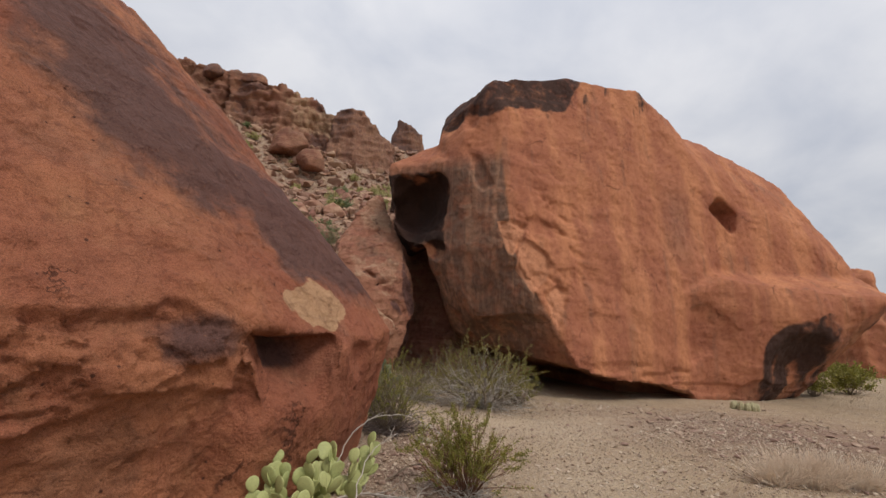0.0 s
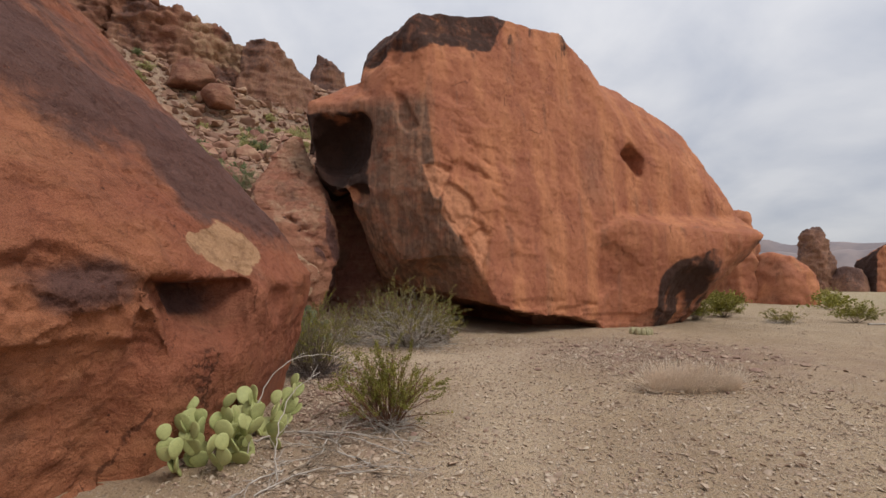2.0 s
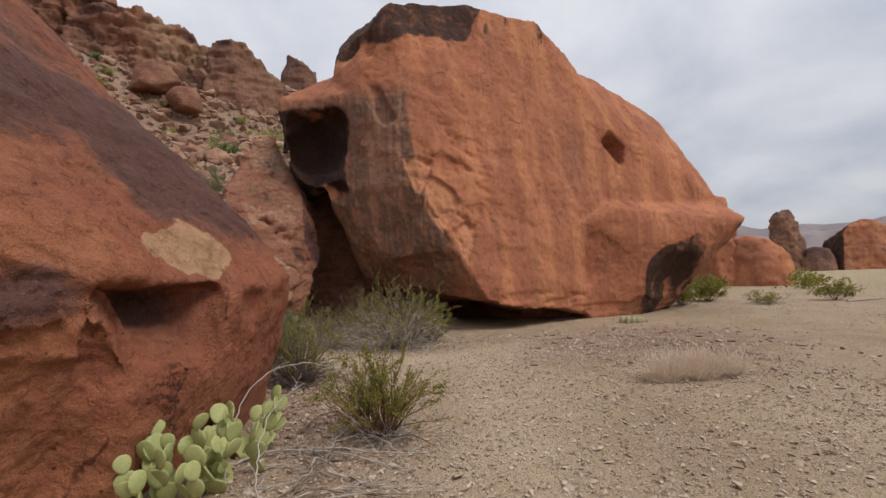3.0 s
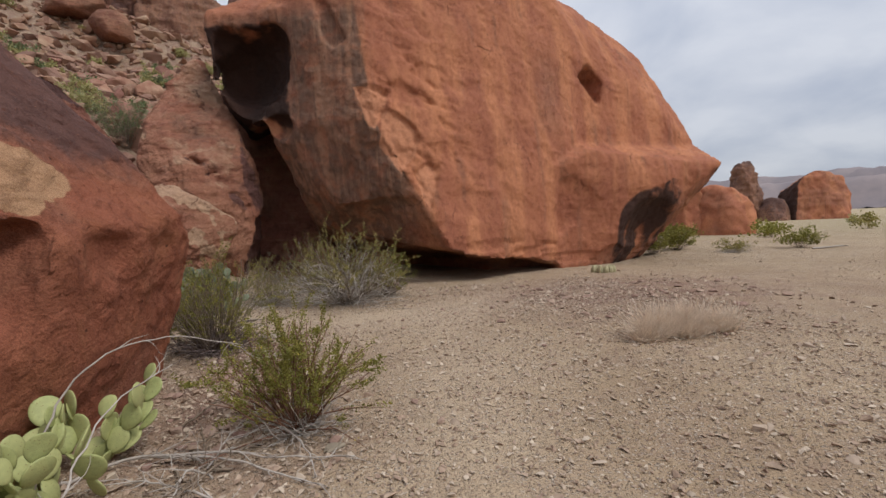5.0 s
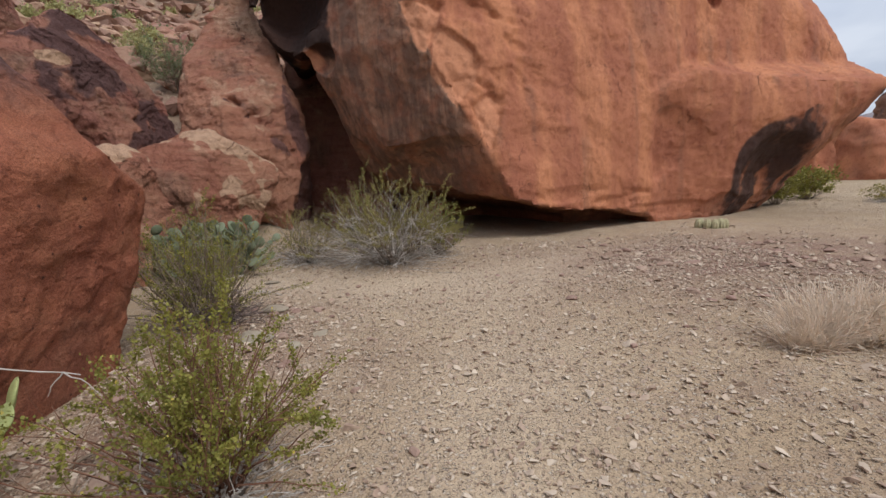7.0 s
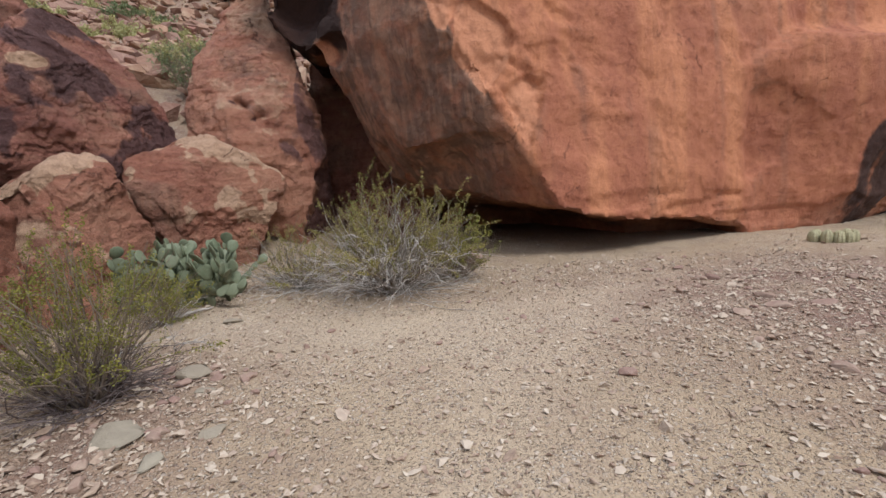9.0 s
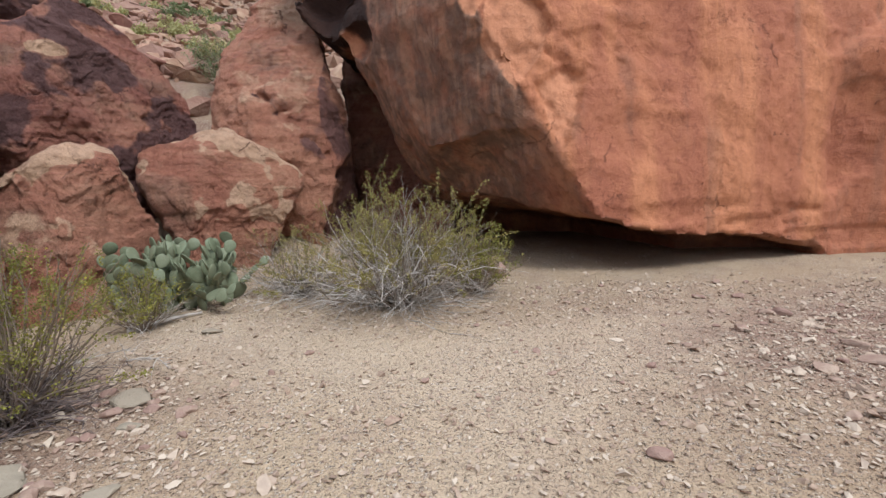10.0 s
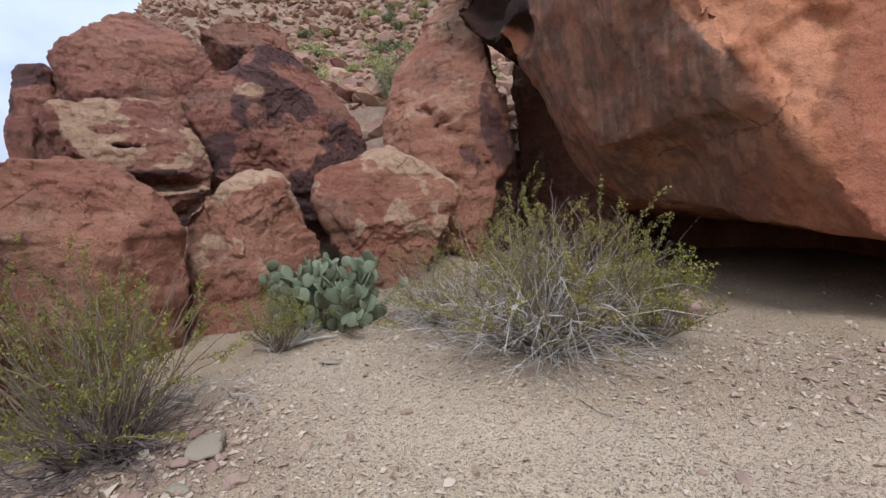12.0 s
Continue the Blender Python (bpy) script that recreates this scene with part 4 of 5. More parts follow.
ridge_rock("ridge_cap_rock", "dark flat cap rock perched on the crest", (-22.8, 45.9, 28.9), (1.9, 1.2, 0.9), 204, 0.12, 0)
ridge_rock("ridge_cap_rock", "round tan rock on the crest", (-27.4, 45.6, 29.6), (1.3, 1.1, 1.0), 205, 0.12, 0)
ridge_cliff("pointed_rock", "small pointed dark red rock on the skyline", [(-8.5, 60, 29.0), (-7.5, 60, 32.2), (-6.6, 60, 31.9), (-3.8, 60.5, 30.2), (-9, 60, 22), (-3, 60, 22), (-8, 63, 30), (-4, 63, 29), (-9, 63, 22), (-3, 63, 22)], 207, dark_stain, 0.4)
ridge_rock("slope_boulder", "orange-red boulder high on the slope", (-13.6, 40.5, 17.2), (1.7, 1.2, 1.2), 208, 0.12, 0)
ridge_rock("slope_boulder", "dark red boulder high on the slope", (-16.0, 41.5, 19.4), (2.2, 1.6, 1.6), 209, 0.15, 0)
ridge_rock("flank_rock", "orange sandstone boulder beyond the great boulder", (31.1, 28.6, 0.4), (2.6, 2.3, 3.2), 210, 0.15, -40, MAT_MAIN, bare_stain)
ridge_rock("flank_rock", "rough orange rock with a jagged top", (29.3, 30.5, 2.0), (1.8, 2.2, 5.4), 214, 0.18, -20, MAT_MAIN, bare_stain)
ridge_rock("far_tower_rock", "dark red rock tower standing on the plain", (79.3, 65.5, 2.6), (3.6, 3.4, 8.8), 211, 0.3, 0, None, dark_stain)
ridge_rock("far_tower_rock", "low orange rock at the foot of a tower", (82.5, 62.5, 0.5), (3.8, 3.2, 3.6), 212, 0.3, 0, None, dark_stain)


def far_block(centre, seed):
    """A slab-sided rock on the plain, the shade of its steep side painted dark."""
    u, v = Vector((0.56, -0.83, 0)), Vector((0.83, 0.56, 0))
    local = [(-5.0, 0, -1), (-2.6, -4, -1), (5, -3, -1), (5, 4, -1), (-4, 5, -1), (-5.0, 0.5, 5.0), (-2.2, -2.0, 6.6), (0.6, -0.5, 9.0), (4.0, 0.5, 7.6), (5.4, 0, 4.0), (4, 4, 7), (-3.5, 4, 6.0)]
    corners = [tuple(Vector(centre) + u * a + v * b + Vector((0, 0, c))) for a, b, c in local]
    c = np.array(corners)

    def stain(p, n, seed_):
        # shaded side put into the colour by the way it faces
        dark = step(0.45, 0.7, n @ np.array((-u * 0.8 - v * 0.6)[:]))
        return dark, 0 * dark, 0.3 * step(0, 0.6, fbm(p, 0.3, 3, seed_))

    rock("far_block_rock", block(*corners, k=0.15, facets=6, seed=seed, deep=0.03), tuple(c.min(0) - 0.6), tuple(c.max(0) + 0.6), 0.3, MAT_MAIN, "orange block-shaped rock with a dark shaded side", stain, 0.2, 0.03, 0.06, seed, crease=0.06)


far_block((89.0, 60.0, 0.0), 213)


def build_mesa():
    """Long low mesas on the horizon, each a banked ridge with a flat crest."""
    for cx, cy, length, width, tall, turn in ((1250, 930, 420, 160, 92, -60), (1500, 760, 620, 260, 125, -62), (1900, 300, 900, 300, 120, -80), (300, 2600, 1600, 300, 90, 5), (-1800, 900, 1200, 300, 110, 70)):
        n, m = 60, 14
        u, v = np.meshgrid(np.linspace(-1, 1, n), np.linspace(-1, 1, m), indexing="ij")
        p = np.stack([u.ravel() * 9, v.ravel() * 3, np.full(u.size, cx * 0.01)], 1)
        wob = fbm(p, 0.6, 4, 31).reshape(u.shape)
        prof = np.clip(1.35 - 1.35 * np.abs(v) ** 1.3 + 0.25 * wob, 0, 1) * np.clip(3 * (1 - np.abs(u)) + 0.3 * wob, 0, 1)
        x, y = u * length, v * width
        c, s = math.cos(radians(turn)), math.sin(radians(turn))
        pts = np.stack([cx + c * x - s * y, cy + s * x + c * y, prof * tall * (0.85 + 0.15 * wob) - 2], -1).reshape(-1, 3)
        i = (np.arange(n - 1)[:, None] * m + np.arange(m - 1)).ravel()
        quads = np.stack([i, i + m, i + m + 1, i + 1], 1)
        tagged(new("distant_mesa", mesh_from("distant_mesa", pts, quads, MAT_MESA)), "hazy grey-brown flat-topped mesa on the horizon", "mesa", kind="structure")


build_mesa()


# ---------------------------------------------------------------- loose stones
def stone_shapes(count, seed, points=11, flat=1.0):
    """Angular stone hulls about one metre across, as arrays of points and triangles."""
    rng = random.Random(seed)
    shapes = []
    for _ in range(count):
        bm = bmesh.new()
        for _ in range(points):
            v = Vector((rng.gauss(0, 1), rng.gauss(0, 1), rng.gauss(0, 1))).normalized() * rng.uniform(0.42, 0.56)
            bm.verts.new((v.x * rng.uniform(0.9, 1.1), v.y * 0.8, v.z * flat))
        bmesh.ops.convex_hull(bm, input=bm.verts)
        bmesh.ops.delete(bm, geom=[v for v in bm.verts if not v.link_faces], context="VERTS")
        bmesh.ops.triangulate(bm, faces=bm.faces)
        bm.verts.index_update()
        shapes.append((np.array([v.co[:] for v in bm.verts]), np.array([[v.index for v in f.verts] for f in bm.faces])))
        bm.free()
    return shapes


def scatter_mesh(name, shapes, places, mat, rng):
    """One mesh of many stones: places are rows of x, y, z, size."""
    q = np.random.default_rng(rng.randrange(10 ** 6))
    places = np.array(places)
    kind = q.integers(0, len(shapes), len(places))
    pts, tris, base = [], [], 0
    for k, (v, f) in enumerate(shapes):
        w = places[kind == k]
        n = len(w)
        a, b, c = q.uniform(-0.35, 0.35, n), q.uniform(-0.35, 0.35, n), q.uniform(0, 6.28, n)
        scale = np.stack([q.uniform(0.8, 1.4, n), q.uniform(0.7, 1.2, n), q.uniform(0.7, 1.1, n)], 1) * w[:, 3:4]
        p = v[None] * scale[:, None]
        x, y, z = p[..., 0], p[..., 1], p[..., 2]
        y, z = y * np.cos(a)[:, None] - z * np.sin(a)[:, None], y * np.sin(a)[:, None] + z * np.cos(a)[:, None]
        x, z = x * np.cos(b)[:, None] + z * np.sin(b)[:, None], z * np.cos(b)[:, None] - x * np.sin(b)[:, None]
        x, y = x * np.cos(c)[:, None] - y * np.sin(c)[:, None], x * np.sin(c)[:, None] + y * np.cos(c)[:, None]
        pts.append((np.stack([x, y, z], -1) + w[:, None, :3]).reshape(-1, 3))
        tris.append((f[None] + (base + np.arange(n) * len(v))[:, None, None]).reshape(-1, 3))
        base += n * len(v)
    return mesh_from(name, np.concatenate(pts), np.concatenate(tris), mat, False)


def spread(rng, n, xr, yr, sizes, keep=None, sink=0.15, power=3.0):
    out = []
    xs = np.array([rng.uniform(*xr) for _ in range(n)])
    ys = np.array([rng.uniform(*yr) for _ in range(n)])
    zs = ground_height(xs, ys)
    for x, y, z in zip(xs, ys, zs):
        if keep and rng.random() > keep(x, y):
            continue
        s = sizes[0] + (sizes[1] - sizes[0]) * rng.random() ** power
        out.append((x, y, z + s * (0.28 - sink), s))
    return out


def flat_only(x, y):
    return 0.0 if hill_rise(np.array([x]), np.array([y]))[0] > 0.8 else 1.0


def stony(x, y):
    d = math.exp(-((x - 6.4) / 2.2) ** 2 - ((y - 9.8) / 2.0) ** 2) + math.exp(-((x + 0.3) / 0.9) ** 2 - ((y - 6.2) / 2.6) ** 2)
    track = math.exp(-((y - (9.3 + 0.10 * (x - 1) ** 2)) / 0.9) ** 2)
    return min(1, 0.5 + d) * (1 - 0.65 * track) * flat_only(x, y)


rng = random.Random(77)
PEBBLES = stone_shapes(12, 5, 7, 0.6)
places = spread(rng, 76000, (-1.6, 7.5), (3.0, 12.5), (0.012, 0.060), stony, 0.04, 3.0) + spread(rng, 9000, (-4, 22), (0.5, 24), (0.015, 0.08), flat_only, 0.08, 3.0)
tagged(new("pebbles", scatter_mesh("pebbles", PEBBLES, places, MAT_PEBBLE, rng)), "small mixed tan and brown pebbles strewn over sand", "pebbles", kind="stuff")
places = spread(rng, 5200, (-1.5, 9.5), (3.0, 13), (0.03, 0.13), lambda x, y: stony(x, y) ** 2, 0.15, 2.5)
tagged(new("gravel", scatter_mesh("gravel", PEBBLES, places, MAT_PEBBLE, rng)), "coarse broken reddish gravel lying on the sand", "gravel", kind="stuff")
SCREE = stone_shapes(14, 9, 12, 0.65)


def on_slope(x, y):
    a = math.degrees(math.atan2(-x, y - 8))
    r = math.hypot(x, y - 8)
    return 1.0 if -2 < a < 80 and 8.0 < r < 58 and not (x > -4.5 and y < 17) else 0.0


places = spread(rng, 14000, (-48, 2), (12, 52), (0.22, 1.1), on_slope, 0.15, 2.2) + spread(rng, 1000, (-42, 0), (14, 50), (0.9, 2.1), on_slope, 0.25, 2.0)
tagged(new("scree", scatter_mesh("scree", SCREE, places, MAT_SCREE, rng)), "tumbled angular red and tan rocks covering the slope", "scree", kind="stuff")


def loose_stone(label, x, y, size, seed, mat=None, flat=0.55, group="loose stones"):
    """A single stone with chipped, slightly rounded edges."""
    r = random.Random(seed)
    bm = bmesh.new()
    for _ in range(16):
        v = Vector((r.gauss(0, 1), r.gauss(0, 1), r.gauss(0, 1))).normalized()
        bm.verts.new((v.x * size * 0.5 * r.uniform(0.85, 1.1), v.y * size * 0.36, v.z * size * 0.5 * flat))
    bmesh.ops.convex_hull(bm, input=bm.verts)
    bmesh.ops.delete(bm, geom=[v for v in bm.verts if not v.link_faces], context="VERTS")
    bmesh.ops.bevel(bm, geom=bm.edges[:], offset=size * 0.03, segments=1, affect="EDGES")
    me = bpy.data.meshes.new("stone")
    bm.to_mesh(me)
    bm.free()
    me.materials.append(mat or MAT_STONE)
    ob = tagged(new("stone", me), label, "stone", group)
    ob.location = (x, y, height(x, y) + size * flat * 0.22)
    ob.rotation_euler = (r.uniform(-0.1, 0.1), r.uniform(-0.1, 0.1), r.uniform(0, 6.28))
    return ob


for i, (x, y, s) in enumerate(((1.45, 4.95, 0.11), (1.35, 5.45, 0.10), (3.28, 6.56, 0.09), (0.95, 6.2, 0.09), (1.9, 8.9, 0.10), (2.2, 10.3, 0.11), (4.6, 8.5, 0.12), (0.15, 7.4, 0.13), (0.35, 8.2, 0.10), (-0.05, 7.9, 0.12), (0.7, 9.4, 0.11), (2.9, 11.2, 0.10), (1.0, 7.2, 0.08), (3.7, 9.3, 0.11), (0.6, 8.9, 0.1))):
    loose_stone("tan stone lying alone on the gravelly sand", x, y, s, 300 + i)
rs = random.Random(4)
for i in range(110):
    loose_stone("flat brown-red stone in a stony patch of ground", rs.gauss(6.5, 1.5), rs.gauss(9.3, 1.2), 0.07 + 0.2 * rs.random() ** 2, 340 + i, None, 0.4, "stones of the stony patch")
for i, (x, y, s) in enumerate(((-0.2, 8.36, 0.44), (-0.14, 7.44, 0.46), (0.62, 4.85, 0.22), (-0.65, 9.9, 0.3), (0.5, 7.45, 0.2), (0.28, 7.15, 0.24), (0.1, 8.05, 0.18))):
    loose_stone("flat pale grey flagstone lying on the ground", x, y, s, 390 + i, MAT_SLATE, 0.24, "flagstones")
rs = random.Random(15)
for i in range(90):
    loose_stone("angular reddish fragment lying by the shrubs", rs.gauss(-0.2, 0.5), rs.uniform(4.9, 8.8), rs.uniform(0.05, 0.16), 800 + i, None, 0.5, "fragments by the shrubs")
for i in range(40):
    loose_stone("tan stone half sunk in the gravel", rs.uniform(2.0, 7.5), rs.uniform(5.5, 12.5), rs.uniform(0.05, 0.12), 860 + i, None, 0.5, "loose stones")
rs = random.Random(14)
count = 0
while count < 60:
    x, y = rs.uniform(-16, -1), rs.uniform(15, 38)
    if on_slope(x, y) and not (x > -5 and y < 18.5):
        count += 1
        loose_stone("angular red-brown boulder lying on the slope", x, y, rs.uniform(0.7, 1.9), 700 + count, MAT_SCREE_BIG, rs.uniform(0.5, 0.9), "boulders on the slope")
# a boulder low in the shade under the great boulder
loose_stone("small brown rock beside the shaded hollow", 2.35, 12.9, 0.55, 397, MAT_STONE, 0.9)


# ---------------------------------------------------------------- plants
def part(name, me, parent, label=""):
    ob = new(name, me)
    ob.parent = parent
    return tagged(ob, label)


def tube_arrays(paths, sides=3):
    """Tapered tubes along the paths, each a list of (point, radius)."""
    pts, quads, base = [], [], 0
    for path in paths:
        for i, (p, r) in enumerate(path):
            q = path[min(i + 1, len(path) - 1)][0] - path[max(i - 1, 0)][0]
            q = q.normalized() if q.length > 1e-6 else Vector((0, 0, 1))
            a = q.orthogonal().normalized()
            b = q.cross(a)
            for s in range(sides):
                t = 2 * math.pi * s / sides
                pts.append(p + a * (r * math.cos(t)) + b * (r * math.sin(t)))
        for i in range(len(path) - 1):
            for s in range(sides):
                quads.append((base + i * sides + s, base + i * sides + (s + 1) % sides, base + (i + 1) * sides + (s + 1) % sides, base + (i + 1) * sides + s))
        base += len(path) * sides
    return np.array([v[:] for v in pts]), np.array(quads)


def shoot(r, start, way, length, radius, steps, wander, droop=0.0):
    path, p, w = [], start.copy(), way.normalized()
    for i in range(steps + 1):
        path.append((p.copy(), radius * (1 - 0.75 * i / steps)))
        w = (w + Vector((r.gauss(0, wander), r.gauss(0, wander), r.gauss(0, wander) - droop))).normalized()
        p = p + w * (length / steps)
    return path


def leaf_mesh(name, spots, size, mat, r, slim=0.45):
    """Small folded leaves at the spots, each two triangles in a diamond."""
    pts, quads = [], []
    for p, w in spots:
        s = size * r.uniform(0.6, 1.3)
        d = (w + Vector((r.gauss(0, 0.7), r.gauss(0, 0.7), r.gauss(0, 0.7)))).normalized()
        a = d.orthogonal().normalized()
        a = (a * math.cos(s * 999) + d.cross(a) * math.sin(s * 999)) * (s * slim)
        b = len(pts)
        pts += [p, p + d * s * 0.5 + a, p + d * s, p + d * s * 0.5 - a]
        quads.append((b, b + 1, b + 2, b + 3))
    return mesh_from(name, np.array([v[:] for v in pts]), np.array(quads), mat, False)


def shrub(name, label, x, y, radius, tall, seed, stems=46, leaves=2600, leaf=0.016, leaf_mat=None, stem_mat=None, dead=0, dead_reach=1.0, flowers=0, upright=0.6, leaf_low=0.35, squash=(1, 1), category="shrub", group="", dead_tall=0.45, sub=3, wander=0.12, single=False, twig=0.007, dead_mat=None):
    """A many-stemmed desert shrub: stems with side shoots, leaves along their outer parts, dead twigs round the foot."""
    r = random.Random(seed)
    root = tagged(new(name), label, category, group)
    root.location = (x, y, height(x, y) - 0.02)
    main, outer = [], []
    for i in range(stems):
        a = r.uniform(0, 2 * math.pi)
        lean = r.random() ** 0.7
        reach = radius * lean
        w = Vector((math.cos(a) * reach * squash[0], math.sin(a) * reach * squash[1], tall * (upright + (1 - upright) * (1 - lean)) * r.uniform(0.7, 1.08)))
        foot = Vector((math.cos(a) * radius * 0.12 * lean, math.sin(a) * radius * 0.12 * lean, 0))
        path = shoot(r, foot, w, w.length, 0.0075 * (0.6 + tall * 0.5), 7, wander, -0.03)
        first = len(main)
        main.append(path)
        for _ in range(sub):
            k = r.randint(2, 6)
            p, rad = path[k]
            w2 = (path[k][0] - path[k - 1][0]).normalized() + Vector((r.gauss(0, 0.6), r.gauss(0, 0.6), r.gauss(0.15, 0.4)))
            s = shoot(r, p, w2, w.length * r.uniform(0.2, 0.42), rad * 0.55, 5, 0.16, -0.02)
            main.append(s)
            outer.append(s)
        outer.append(path)
        if single:
            pts, quads = tube_arrays(main[first:])
            part("stem", mesh_from("stem", pts, quads, stem_mat or MAT_STEM), root)
    if not single:
        pts, quads = tube_arrays(main)
        tagged(part("stem_cluster", mesh_from("stem_cluster", pts, quads, stem_mat or MAT_STEM), root), kind="stuff")
    outer = [path for path in outer if r.random() < 0.62] or outer
    if leaves:
        spots = []
        for _ in range(leaves):
            path = outer[r.randrange(len(outer))]
            u = (leaf_low + (1 - leaf_low) * r.random()) * (len(path) - 1)
            i = min(int(u), len(path) - 2)
            p = path[i][0].lerp(path[i + 1][0], u - i)
            if p.z < tall * leaf_low * 0.55:
                continue
            spots.append((p + Vector((r.gauss(0, 1), r.gauss(0, 1), r.gauss(0, 1))) * leaf * 0.8, (path[i + 1][0] - path[i][0]).normalized()))
        part("foliage", leaf_mesh("foliage", spots, leaf, leaf_mat or MAT_LEAF, r), root)
    if flowers:
        tips = [outer[r.randrange(len(outer))] for _ in range(flowers)]
        part("seed_heads", leaf_mesh("seed_heads", [(t[-1 - r.randint(0, 2)][0] + Vector((r.gauss(0, 0.01), r.gauss(0, 0.01), 0.006)), Vector((0, 0, 1))) for t in tips], leaf * 0.9, MAT_FLOWER, r, 0.6), root, "tiny yellow seed heads")["kind"] = "stuff"
    if dead:
        twigs = []
        for i in range(dead):
            a = r.uniform(0, 2 * math.pi)
            reach = radius * dead_reach * r.uniform(0.5, 1.0)
            w = Vector((math.cos(a) * reach, math.sin(a) * reach, tall * dead_tall * r.uniform(0.1, 1.0)))
            path = shoot(r, Vector((r.gauss(0, radius * 0.12), r.gauss(0, radius * 0.12), 0.02)), w, w.length * 1.15, twig, 6, 0.28, 0.03)
            path = [(Vector((p.x, p.y, max(p.z, 0.012))), rad) for p, rad in path]
            twigs.append(path)
            for _ in range(2):
                k = r.randint(2, 5)
                s = shoot(r, path[k][0], path[k][0] - path[k - 1][0] + Vector((r.gauss(0, 0.05), r.gauss(0, 0.05), r.gauss(0, 0.03))), reach * r.uniform(0.2, 0.5), 0.004, 4, 0.25, 0.02)
                twigs.append([(Vector((p.x, p.y, max(p.z, 0.012))), rad) for p, rad in s])
        pts, quads = tube_arrays(twigs)
        part("dead_wood", mesh_from("dead_wood", pts, quads, dead_mat or MAT_TWIG), root, "dark grey dead twigs" if dead_mat else "bleached grey dead twigs")["kind"] = "stuff"
    return root


shrub("creosote_bush", "olive-green creosote bush with yellow seed heads on gravel", 0.36, 5.28, 0.68, 1.06, 11, 80, 20000, 0.0155, stem_mat=MAT_RUSTY, dead=80, dead_reach=0.65, flowers=170, dead_tall=0.22, wander=0.17, single=True)
shrub("broom_shrub", "olive broom-like shrub with grey twigs at its foot", -0.80, 8.0, 0.82, 1.4, 12, 90, 15000, 0.0155, MAT_LEAF, dead=190, dead_mat=MAT_LITTER, dead_reach=0.8, flowers=260, upright=0.75, dead_tall=0.3, wander=0.15, single=True)
shrub("thorn_bush", "wide tangled bush half dead with bleached twigs", 1.15, 11.3, 1.65, 1.85, 14, 90, 30000, 0.0185, MAT_LEAF_DRY, MAT_STEM, 240, 0.85, 0, 0.42, dead_tall=0.5, sub=5, wander=0.27, single=True, twig=0.010)
shrub("thorn_bush", "green leafy bush at the edge of the shaded hollow", 2.1, 11.8, 0.6, 1.0, 15, 50, 3600, 0.026, MAT_LEAF, dead=24, upright=0.75)
shrub("thorn_bush", "olive bush in front of the leaning boulder", -0.45, 11.7, 0.95, 1.2, 16, 60, 6500, 0.016, MAT_LEAF_DRY, dead=150, upright=0.6, wander=0.2)
shrub("thorn_bush", "dry bush growing at the mouth of the cleft", 0.4, 13.3, 0.9, 1.5, 24, 50, 2600, 0.022, MAT_LEAF_DRY, dead=60, upright=0.7)
shrub("broom_shrub", "green shrub between the near boulder and the pile", -1.6, 10.0, 0.5, 0.8, 25, 50, 3000, 0.02, MAT_LEAF, dead=30, upright=0.75)
shrub("slope_shrub", "grey-green shrub growing among rocks on the slope", -5.0, 17.5, 1.1, 1.6, 17, 70, 5200, 0.035, MAT_LEAF_BLUE, upright=0.7)
shrub("slope_shrub", "yellow-green shrub on the slope above the boulders", -6.6, 19.0, 0.7, 0.9, 18, 46, 2600, 0.05, MAT_LEAF_FAR, upright=0.6)
shrub("dead_stump", "bleached dead stub of a bush on sand", -1.62, 10.35, 0.28, 0.34, 19, 16, 0, stem_mat=MAT_TWIG, dead=26, dead_reach=1.0)
shrub("flat_shrub", "green shrub at the foot of the great boulder", 16.8, 18.2, 1.25, 1.1, 20, 50, 3600, 0.07, MAT_LEAF, upright=0.7)
shrub("flat_shrub", "green shrub beside the overhanging skirt", 14.0, 16.6, 0.9, 1.0, 21, 46, 3000, 0.055, MAT_LEAF, upright=0.75)
shrub("flat_shrub", "small grey shrub with bare twigs on the flat", 17.2, 15.6, 0.9, 0.5, 22, 40, 1200, 0.05, MAT_LEAF_DRY, dead=60)
shrub("flat_shrub", "lone olive creosote shrub on open sand", 20.6, 15.4, 0.85, 1.05, 23, 30, 2000, 0.06, MAT_LEAF, upright=0.55)
r_far = random.Random(8)
for i in range(26):
    fx, fy = r_far.uniform(20, 75), r_far.uniform(20, 50)
    if fy < 0.62 * fx - 8 or fy > 0.62 * fx + 22:
        continue
    shrub("plain_shrub", "low olive shrub on the open plain", fx, fy, r_far.uniform(0.7, 1.5), r_far.uniform(0.6, 1.2), 500 + i, 16, 420, 0.16, (MAT_LEAF_FAR, MAT_LEAF_DRY, MAT_LEAF)[i % 3], group="shrubs on the plain", sub=1)
r_hill = random.Random(21)
made = 0
while made < 75:
    hx, hy = r_hill.uniform(-26, -2), r_hill.uniform(19, 44)
    if not on_slope(hx, hy):
        continue
    made += 1
    shrub("hillside_shrub", "low yellow-green shrub among rocks on the slope", hx, hy, r_hill.uniform(0.5, 1.2), r_hill.uniform(0.5, 1.0), 600 + made, 18, 700, 0.11, (MAT_LEAF_FAR, MAT_LEAF_FAR, MAT_LEAF_BLUE)[made % 3], group="shrubs on the slope", sub=1)


